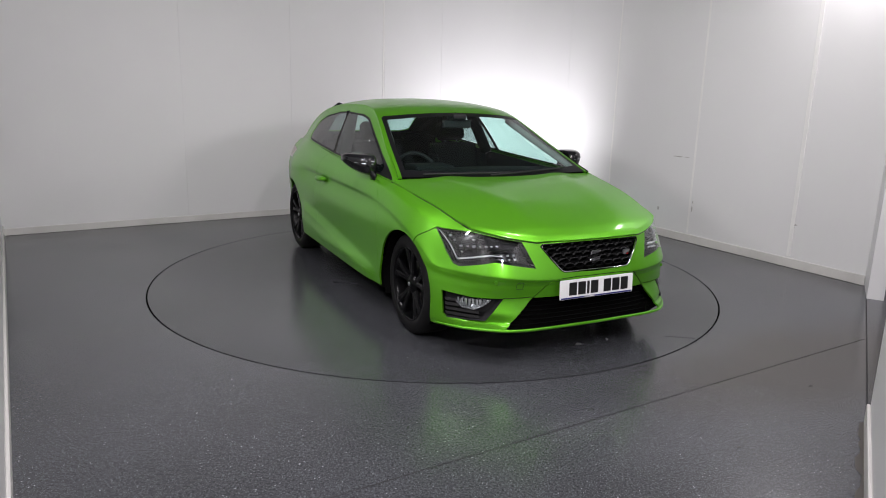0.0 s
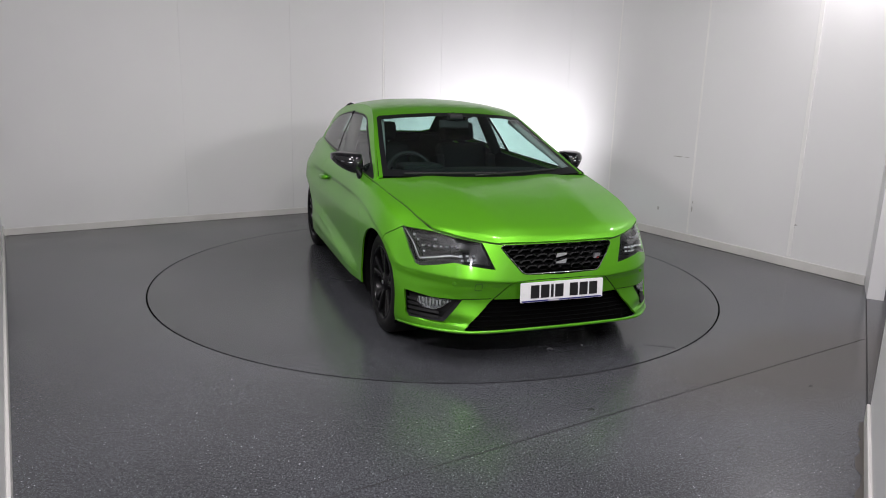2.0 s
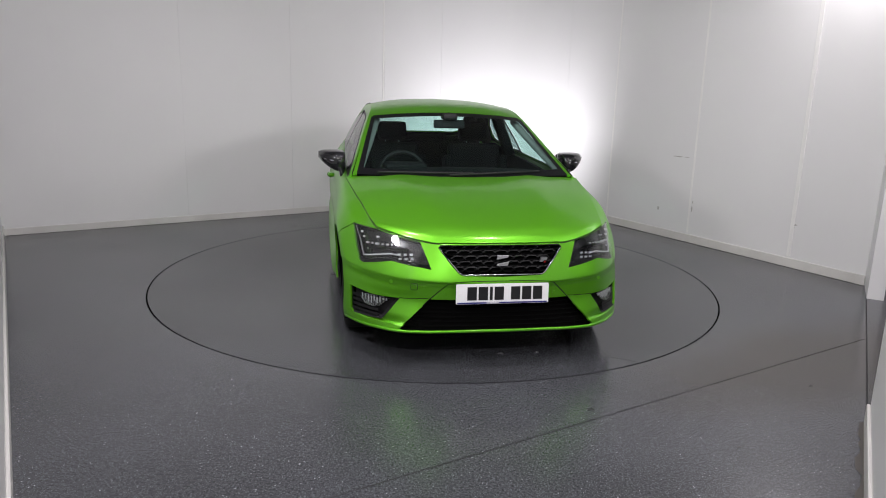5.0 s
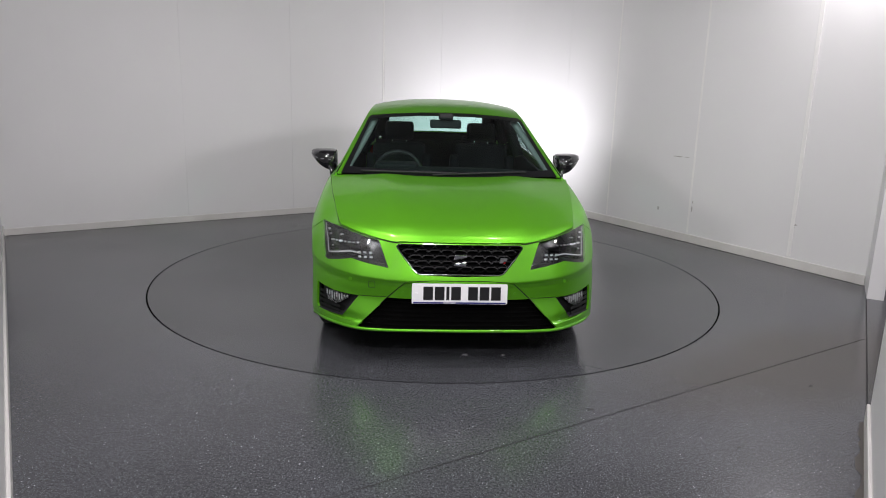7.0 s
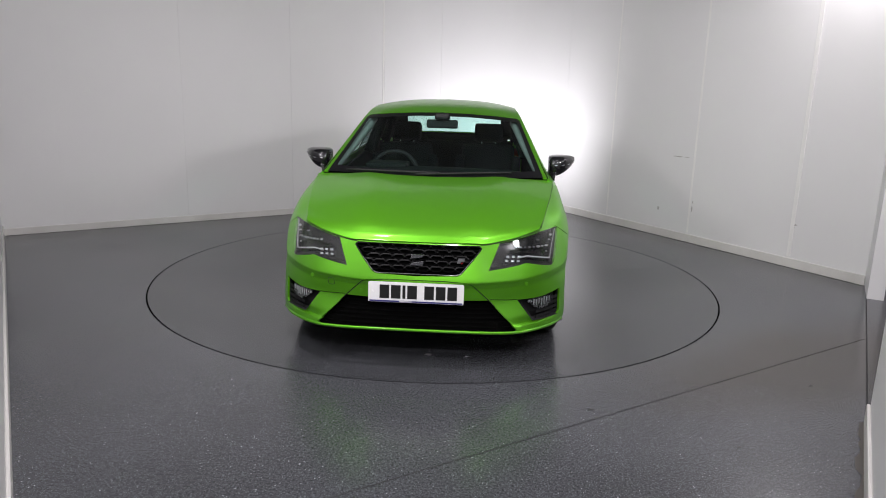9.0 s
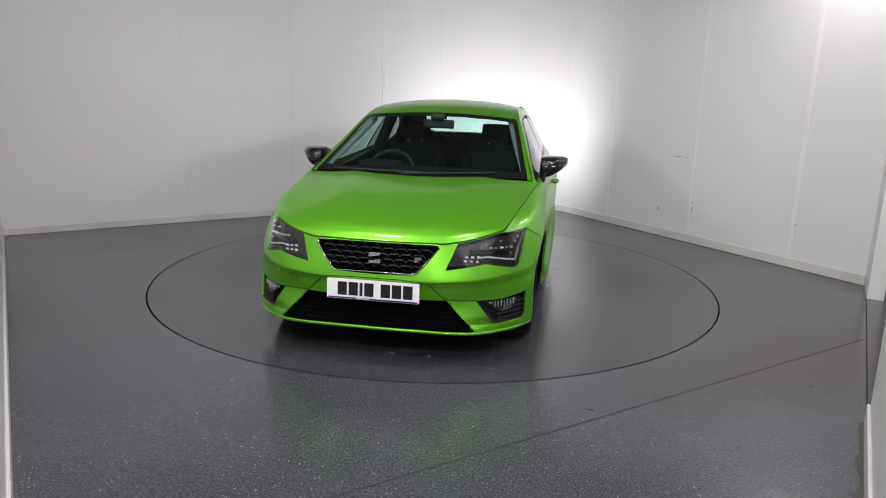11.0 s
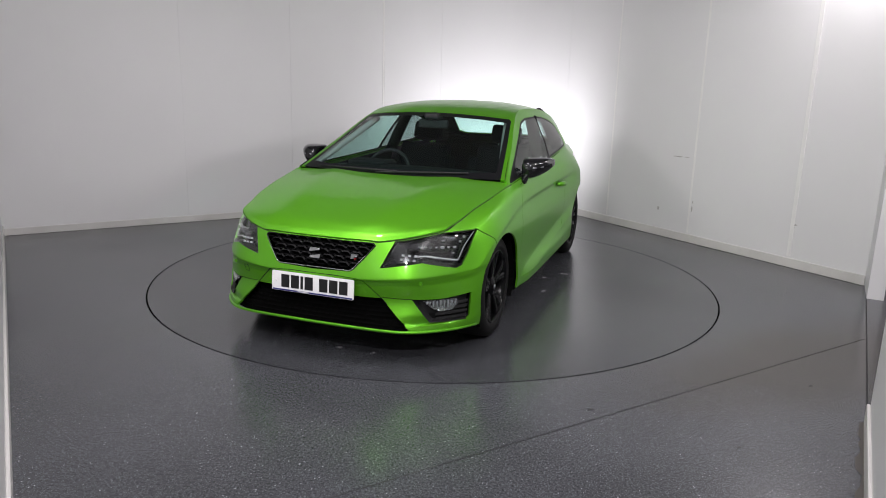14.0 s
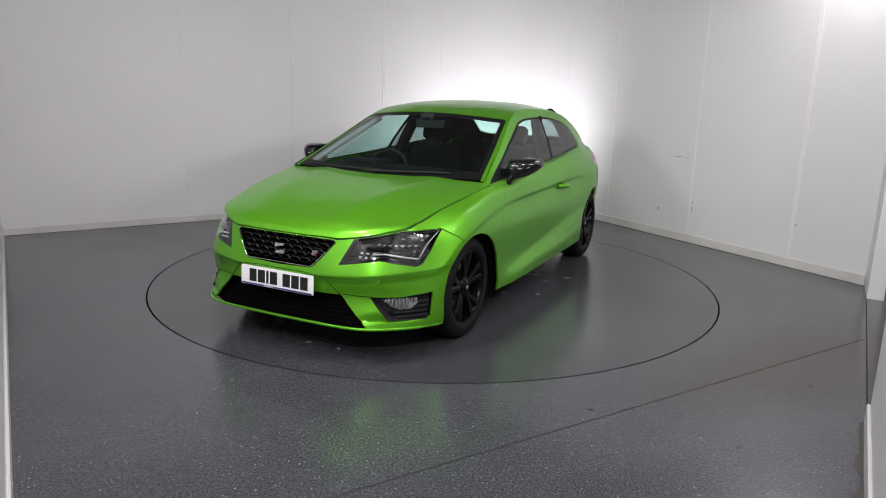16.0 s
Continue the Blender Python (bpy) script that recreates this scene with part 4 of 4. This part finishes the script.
        # parking sensors and tow-eye cover
        for x, z in ((.308, .420), (.60, .475)):
            y = nose_y(x, z)
            bm = bmesh.new()
            prism(bm, [(sg * x + .010 * math.cos(2 * math.pi * k / 16), z + .010 * math.sin(2 * math.pi * k / 16)) for k in range(16)], y - .0015, y + .01, "y")
            part("parking_sensor", bm, PAINT, base, smooth=False)
    y = nose_y(.48, .46)
    bm = bmesh.new()
    tube(bm, [(-.48 + a, nose_y(.48 - a, .46 + b) - .0005, .46 + b) for a, b in rounded([(-.018, -.02), (.018, -.02), (.018, .02), (-.018, .02)], .008)], .0012, 5, True)
    part("tow_cover", bm, DARK_LINE, base)
    lamp.free()
    fog.free()


def plate_parts(base, nose_y):
    tilt = Matrix.Translation((0, -2.101, .4305)) @ Matrix.Rotation(radians(-3), 4, "X")
    bm = bmesh.new()
    prism(bm, rounded([(-.26, -.0555), (.26, -.0555), (.26, .0555), (-.26, .0555)], .008), -.003, .003, "y")
    bmesh.ops.transform(bm, matrix=tilt, verts=bm.verts)
    p = part("number_plate", bm, PLATE, base, "white number plate with black characters", smooth=False)
    bm = bmesh.new()
    box(bm, -.20, .20, .003, .03, -.045, .045, tilt)
    part("bracket", bm, PLASTIC, p, smooth=False)
    # plain bars in place of the characters
    x = -.198
    for k, w in enumerate((.052, .052, .016, .052, .052, .052, .052)):
        if k == 4:
            x += .030
        bm = bmesh.new()
        box(bm, x, x + w, -.0046, -.003, -.034, .040, tilt)
        part("bar", bm, INK, p, smooth=False)
        x += w + .0105
    bm = bmesh.new()
    box(bm, -.253, .253, -.0044, -.003, -.0535, -.0455, tilt)
    part("blue_strip", bm, BLUE, p, "thin blue strip", smooth=False)
    bm = bmesh.new()
    box(bm, -.09, -.02, -.0050, -.0045, -.0515, -.0475, tilt)
    part("bar", bm, PLATE, p, smooth=False)
    for x in (-.236, .232):
        bm = bmesh.new()
        prism(bm, [(x + .0075 * math.cos(2 * math.pi * k / 12), .0075 * math.sin(2 * math.pi * k / 12)) for k in range(12)], -.006, -.003, "y")
        bmesh.ops.transform(bm, matrix=tilt, verts=bm.verts)
        part("screw_cap", bm, PLATE, p, smooth=False)


def mirror_parts(base, sg):
    """Door mirror: an angular shell on a tapered arm."""
    rows = []
    for x, zb, zt, yf, yb in ((x + .008, zb - .004, zt, yf + .03, yb + .035) for x, zb, zt, yf, yb in ((.795, .938, 1.040, -.69, -.57), (.805, .926, 1.060, -.725, -.55), (.85, .930, 1.066, -.735, -.535), (.90, .950, 1.066, -.715, -.525), (.950, .984, 1.062, -.655, -.515), (.984, 1.020, 1.050, -.59, -.51))):
        mz = (zb + zt) / 2
        ring = [(x, yb, zb), (x, (yf + yb) / 2, zb - .004), (x, yf + .02, zb + .012), (x, yf, mz), (x, yf + .02, zt - .014), (x, (yf + yb) / 2, zt + .002), (x, yb, zt)]
        rows.append(ring)
    s = grid_surface(rows, 4, 4)
    bm = sheet(s)
    n_r, n_c = s.shape[:2]
    bm.verts.ensure_lookup_table()
    bm.faces.new([bm.verts[j] for j in range(n_c)])
    bm.faces.new([bm.verts[(n_r - 1) * n_c + j] for j in range(n_c)][::-1])
    back = [bm.verts[i * n_c] for i in range(n_r)] + [bm.verts[i * n_c + n_c - 1] for i in range(n_r - 1, -1, -1)]
    bm.faces.new(back)
    bmesh.ops.recalc_face_normals(bm, faces=bm.faces[:])
    if sg < 0:
        bm2 = mirrored(bm)
        bm.free()
        bm = bm2
    m = part("door_mirror", bm, GLOSS, base, "gloss black door mirror")
    bm = bmesh.new()
    rings = []
    for (x, y, z), a, b in (((.826, -.68, .895), .018, .05), ((.828, -.665, .93), .022, .052), ((.848, -.645, .962), .034, .055), ((.866, -.635, .985), .05, .06)):
        rings.append([bm.verts.new((sg * (x + a * math.cos(t)), y + b * math.sin(t), z)) for t in (2 * math.pi * k / 12 for k in range(12))])
    for a, b in zip(rings, rings[1:]):
        for k in range(12):
            bm.faces.new((a[k], a[(k + 1) % 12], b[(k + 1) % 12], b[k]))
    bm.faces.new(rings[0])
    bmesh.ops.recalc_face_normals(bm, faces=bm.faces[:])
    part("arm", bm, GLOSS, m)
    bm = bmesh.new()
    prism(bm, rounded([(sg * .81, .978), (sg * .955, .995), (sg * .96, 1.03), (sg * .81, 1.05)], .012), -.476, -.474, "y")
    part("mirror_glass", bm, CHROME, m, "silvered mirror glass", smooth=False)
    bm = bmesh.new()
    tube(bm, [(sg * .838, -.705, 1.004), (sg * .898, -.692, 1.006), (sg * .948, -.638, 1.012)], .0035, 6)
    part("indicator", bm, SATIN, m, "slim indicator strip")


def handle_parts(base, sg, side_x):
    d = DOORS[sg]
    bm = bmesh.new()
    x0 = side_x(.38, .775)
    pts = spline([(x0 - .006, .265, .786), (x0 + .018, .29, .784), (x0 + .026, .36, .780), (x0 + .022, .43, .774), (x0 - .006, .465, .770)], 5)
    tube(bm, [(sg * x, y, z) for x, y, z in pts], [.012 + .010 * math.sin(math.pi * k / (len(pts) - 1)) for k in range(len(pts))], 8)
    part("handle", bm, PAINT, d)
    bm = bmesh.new()
    vs = [bm.verts.new((sg * (side_x(y, z) + .0015), y, z)) for y, z in rounded([(.285, .752), (.285, .80), (.42, .796), (.42, .748)], .02)]
    bm.faces.new(vs)
    bmesh.ops.recalc_face_normals(bm, faces=bm.faces[:])
    part("handle_recess", bm, PAINT, d, smooth=False)


def wheel_parts(base, sg, cy):
    e = new("wheel")
    e.parent = base
    e.location = (sg * .838, cy, .318)
    tagged(e, "black multi-spoke alloy wheel with a low tyre")
    o = (0, 0, 0)
    bm = bmesh.new()
    prof = [(.232, -.004), (.262, .002), (.292, -.004), (.309, -.016), (.317, -.035), (.318, -.06), (.318, -.17), (.317, -.195), (.309, -.21), (.28, -.218), (.232, -.212)]
    revolve(bm, prof, o, 64, sg)
    part("tyre", bm, RUBBER, e, "low profile black tyre")
    bm = bmesh.new()
    revolve(bm, [(.232, -.006), (.226, -.002), (.220, -.008), (.212, -.03), (.206, -.10), (.206, -.20), (.214, -.205), (.232, -.20)], o, 56, sg)
    part("rim", bm, RIM, e, "gloss black rim")
    # five pairs of tapered spokes
    for k in range(5):
        for off in (-.21, .21):
            t = 2 * math.pi * k / 5 + math.pi / 2
            bm = bmesh.new()
            rings = []
            for r, w, x, dep in ((.045, .019, -.028, .03), (.10, .018, -.022, .028), (.16, .019, -.014, .026), (.217, .025, -.010, .024)):
                a = t + off * (.35 + .65 * (r / .217)) * 1.0
                d = Vector((0, math.cos(a), math.sin(a)))
                s = Vector((0, -math.sin(a), math.cos(a)))
                p = d * r
                rings.append([bm.verts.new(p + s * (w * q) + Vector((sg * (x + h), 0, 0))) for q, h in ((-1, -dep), (-1, -.006), (-.55, 0), (.55, 0), (1, -.006), (1, -dep))])
            for a, b in zip(rings, rings[1:]):
                for j in range(6):
                    bm.faces.new((a[j], a[(j + 1) % 6], b[(j + 1) % 6], b[j]))
            bm.faces.new(rings[0])
            bm.faces.new(rings[-1])
            bmesh.ops.recalc_face_normals(bm, faces=bm.faces[:])
            part("spoke", bm, RIM, e, smooth=False, bevel=.002)
    bm = bmesh.new()
    revolve(bm, [(.0005, -.014), (.026, -.014), (.032, -.018), (.062, -.026), (.066, -.06), (.0005, -.06)], o, 32, sg)
    part("hub", bm, RIM, e)
    bm = bmesh.new()
    revolve(bm, [(.0005, -.010), (.012, -.010), (.012, -.016), (.0005, -.016)], o, 12, sg)
    part("centre_badge", bm, SATIN, e, "small silver centre badge")
    for k in range(5):
        a = 2 * math.pi * k / 5 + .4
        bm = bmesh.new()
        revolve(bm, [(.0005, -.026), (.007, -.026), (.008, -.045), (.0005, -.045)], (0, .050 * math.cos(a), .050 * math.sin(a)), 8, sg)
        part("bolt", bm, SATIN, e)
    bm = bmesh.new()
    revolve(bm, [(.06, -.085), (.150, -.085), (.150, -.105), (.06, -.105)], o, 40, sg)
    part("brake_disc", bm, DISC_BRAKE, e, "grey steel brake disc")


def underside(base):
    # floor pan and dark wheel wells
    bm = bmesh.new()
    prism(bm, [(-.66, -1.92), (-.45, -2.03), (.45, -2.03), (.66, -1.92), (.70, -1.70), (.60, -1.68), (.60, -.92), (.845, -.90), (.845, .90), (.60, .92), (.60, 1.68), (.72, 1.72), (.70, 1.95), (-.70, 1.95), (-.72, 1.72), (-.60, 1.68), (-.60, .92), (-.845, .90), (-.845, -.90), (-.60, -.92), (-.60, -1.68), (-.70, -1.70)], .19, .26)
    part("floor_pan", bm, DARK, base, smooth=False)
    for sg in (1, -1):
        for cy in (-1.3, 1.3):
            bm = bmesh.new()
            rings = []
            for x in ((.845, .58) if cy < 0 else (.765, .58)):
                rings.append([bm.verts.new((sg * x, cy + .372 * math.cos(t), .300 + .372 * math.sin(t))) for t in (math.pi * (k / 24 * 1.24 - .12) for k in range(25))])
            for k in range(24):
                bm.faces.new((rings[0][k], rings[0][k + 1], rings[1][k + 1], rings[1][k]))
            bm.faces.new(rings[1])
            part("wheel_well", bm, DARK, base, smooth=False)
    for sg in (1, -1):
        bm = bmesh.new()
        box(bm, sg * .70, sg * .845, -.9, .9, .262, .40)
        part("sill_core", bm, DARK, base, smooth=False)
    # bulkheads that close the engine bay and boot from the cabin
    bm = bmesh.new()
    box(bm, -.76, .76, -.97, -.95, .26, .90)
    part("bulkhead", bm, DARK, base, smooth=False)


def pad(bm, x0, x1, y0, y1, z0, z1, r, m=None):
    """A cushion: a box with well rounded edges."""
    q = bmesh.new()
    box(q, x0, x1, y0, y1, z0, z1)
    bmesh.ops.bevel(q, geom=q.edges[:], offset=r, segments=4, profile=.6, affect="EDGES")
    if m is not None:
        bmesh.ops.transform(q, matrix=m, verts=q.verts)
    me = bpy.data.meshes.new("pad")
    q.to_mesh(me)
    q.free()
    bm.from_mesh(me)
    bpy.data.meshes.remove(me)


def interior(base):
    # dashboard
    bm = bmesh.new()
    rows = []
    for y, z, w in ((-.97, .90, .70), (-.80, .945, .745), (-.60, .945, .75), (-.50, .90, .75), (-.46, .80, .75), (-.50, .55, .72)):
        rows.append([(x * w, y, z + .012 * math.cos(x * 2.2) - (.01 if abs(x) > .8 else 0)) for x in np.linspace(-1, 1, 9)])
    part("dashboard", sheet(grid_surface(rows, 4, 3)), CABIN, base, "dark grey dashboard", thick=.02)
    bm = bmesh.new()
    pad(bm, -.52, -.22, -.72, -.50, .93, .985, .022)
    part("instrument_hood", bm, CABIN, base)
    # steering wheel on the car's own right
    bm = bmesh.new()
    m = Matrix.Translation((-.36, -.36, .87)) @ Matrix.Rotation(radians(66), 4, "X")
    tube(bm, [m @ Vector((.18 * math.cos(t), .18 * math.sin(t), 0)) for t in (2 * math.pi * k / 32 for k in range(32))], .014, 8, True)
    for t in (0, math.pi, -math.pi / 2):
        tube(bm, [m @ Vector((.02 * math.cos(t), .02 * math.sin(t), -.01)), m @ Vector((.18 * math.cos(t), .18 * math.sin(t), 0))], [.022, .014], 6)
    tube(bm, [m @ Vector((0, 0, .01)), m @ Vector((0, 0, -.25))], .035, 10)
    part("steering_wheel", bm, PLASTIC, base, "black leather steering wheel")
    # front seats
    for sg in (1, -1):
        bm = bmesh.new()
        cx = sg * .36
        tilt = Matrix.Translation((cx, .28, .50)) @ Matrix.Rotation(radians(-20), 4, "X")
        pad(bm, cx - .25, cx + .25, -.25, .30, .36, .52, .05)
        pad(bm, -.23, .23, -.06, .06, -.02, .58, .05, tilt)
        for s2 in (-1, 1):
            pad(bm, s2 * .24 - .04, s2 * .24 + .04, -.12, .05, .0, .46, .03, tilt)
        seat = part("front_seat", bm, CLOTH, base, "dark cloth front seat")
        bm = bmesh.new()
        pad(bm, -.125, .125, -.06, .05, .61, .765, .04, tilt)
        part("headrest", bm, CLOTH, seat)
        for s2 in (-1, 1):
            bm = bmesh.new()
            tube(bm, [tilt @ Vector((s2 * .06, 0, .55)), tilt @ Vector((s2 * .06, 0, .68))], .006, 6)
            part("headrest_post", bm, CHROME, seat, "chrome headrest post")
    # rear bench
    bm = bmesh.new()
    tilt = Matrix.Translation((0, 1.12, .50)) @ Matrix.Rotation(radians(-22), 4, "X")
    pad(bm, -.60, .60, .60, 1.12, .36, .52, .05)
    pad(bm, -.60, .60, -.06, .06, 0, .55, .05, tilt)
    rear = part("rear_bench", bm, CLOTH, base, "dark cloth rear bench")
    for x in (-.36, .36):
        bm = bmesh.new()
        pad(bm, x - .11, x + .11, -.05, .04, .52, .60, .03, tilt)
        part("headrest", bm, CLOTH, rear)
    # trim: door cards, headlining, parcel shelf, carpet
    for sg in (1, -1):
        bm = bmesh.new()
        prism(bm, [(-.88, .26), (1.35, .26), (1.35, 1.0), (1.1, 1.01), (.3, .968), (-.6, .925), (-.88, .90)], sg * .70, sg * .72, "x")
        part("door_card", bm, CABIN, base, smooth=False)
        bm = bmesh.new()
        tube(bm, [(sg * .68, .38, .96), (sg * .565, .50, 1.30)], .05, 8)
        part("inner_pillar", bm, CABIN, base)
        bm = bmesh.new()
        tube(bm, [(sg * .66, 1.20, 1.02), (sg * .56, 1.10, 1.26), (sg * .52, .95, 1.33)], .05, 8)
        part("inner_pillar", bm, CABIN, base)
    for sg in (1, -1):
        bm = bmesh.new()
        tube(bm, spline([(sg * .715, -.86, .955), (sg * .628, -.52, 1.108), (sg * .545, -.16, 1.272)], 5), .026, 8)
        part("screen_pillar_trim", bm, PILLAR, base, "pale grey windscreen pillar trim")
    bm = bmesh.new()
    rows = [[(x * .525, y, z - .03 * abs(x) ** 2.5) for x in np.linspace(-1, 1, 9)] for y, z in ((-.19, 1.325), (.1, 1.385), (.5, 1.40), (.95, 1.38), (1.32, 1.32))]
    part("headlining", sheet(np.array(rows)), CABIN, base, thick=.01)
    bm = bmesh.new()
    box(bm, -.58, .58, 1.30, 1.80, .975, .99)
    box(bm, -.74, .74, -.95, 1.9, .262, .275)
    part("parcel_shelf", bm, CABIN, base, smooth=False)
    rows = [[(x, y - .02 * (abs(x) / .55) ** 2, z) for x in np.linspace(-.56, .56, 9)] for y, z in ((1.60, 1.078), (1.70, 1.03), (1.74, .97))]
    part("tailgate_trim", sheet(np.array(rows)), CABIN, base, thick=.02)
    for sg in (1, -1):
        bm = bmesh.new()
        prism(bm, [(1.30, .70), (1.78, .70), (1.78, 1.0), (1.5, 1.06), (1.30, 1.04)], sg * .585, sg * .60, "x")
        part("boot_trim", bm, CABIN, base, smooth=False)
    # rear-view mirror and sensor housing
    bm = bmesh.new()
    pad(bm, -.12, .12, -.32, -.28, 1.22, 1.285, .018)
    tube(bm, [(0, -.30, 1.27), (0, -.27, 1.335)], .012, 8)
    pad(bm, -.055, .055, -.36, -.24, 1.285, 1.335, .018)
    part("rear_view_mirror", bm, PLASTIC, base, "black rear-view mirror")


def wipers(base):
    for pts in ([(-.12, -1.05, .945), (.20, -1.03, .960), (.52, -.97, .968)], [(-.60, -.99, .958), (-.28, -1.035, .960), (.04, -1.045, .958)]):
        bm = bmesh.new()
        p = spline([(x, y - .012, z + .006) for x, y, z in pts], 6)
        tube(bm, [tuple(q) for q in p], .007, 6)
        part("wiper", bm, PLASTIC, base, "black wiper")
    # cowl strip at the foot of the windscreen
    rows = [[(x, -1.062 + .115 * (abs(x) / .78) ** 2 + dy, .918 + dz) for x in np.linspace(-.77, .77, 25)] for dy, dz in ((-.012, .004), (.012, .022), (.04, .034))]
    part("cowl", sheet(np.array(rows)), DARK, base, "black cowl strip", thick=.006)


def disc_marks():
    """Scuffs, crumbs and a short crack in the vinyl of the turning disc."""
    for x, y, r, st, turn, mat in ((-.83, .045, .013, 2.4, -.6, SCUFF), (-.775, .0, .011, 1.6, -.6, SCUFF), (-.735, -.03, .010, 1.8, -.6, SCUFF), (.733, .459, .012, 3.0, .2, DUST), (.995, .493, .010, 3.0, .1, DUST),
                                   (.606, .401, .030, 2.2, .4, SCUFF), (.69, .43, .020, 3.0, .2, SCUFF), (.725, .637, .012, 2.0, .3, DUST), (.10, -1.825, .012, 2.2, .1, DUST), (.326, -1.824, .008, 1.5, .1, DUST), (.55, .25, .018, 3.0, .5, DUST), (.86, .30, .009, 2.0, .3, DUST), (.70, -.2, .009, 2.5, .3, DUST), (.95, -.1, .009, 2.5, .9, DUST)):
        bm = bmesh.new()
        blot(bm, x, y, r, .0012, st, turn)
        part("scuff", bm, mat, TURNTABLE, smooth=False)
    bm = bmesh.new()
    tube(bm, [(.705, -1.92, .0), (.76, -1.955, .0), (.81, -1.985, .0), (.865, -2.03, .0)], .0016, 5)
    part("crack", bm, SCUFF, TURNTABLE)


CAR = car()
disc_marks()


# ---- what turns ----
def turn_at(t):
    """Angle of the turning disc, degrees."""
    return 26.2 - 3.366 * t


def motions():
    rows, disc = [], []
    for k in range(17):
        a = turn_at(k)
        m = pose(0, 0, 0, 0, 0, a)
        disc.append((k, m))
        rows.append((k, m @ pose(0.045, 0.076, 0)))
    walk(TURNTABLE, disc)
    walk(CAR, rows)


motions()
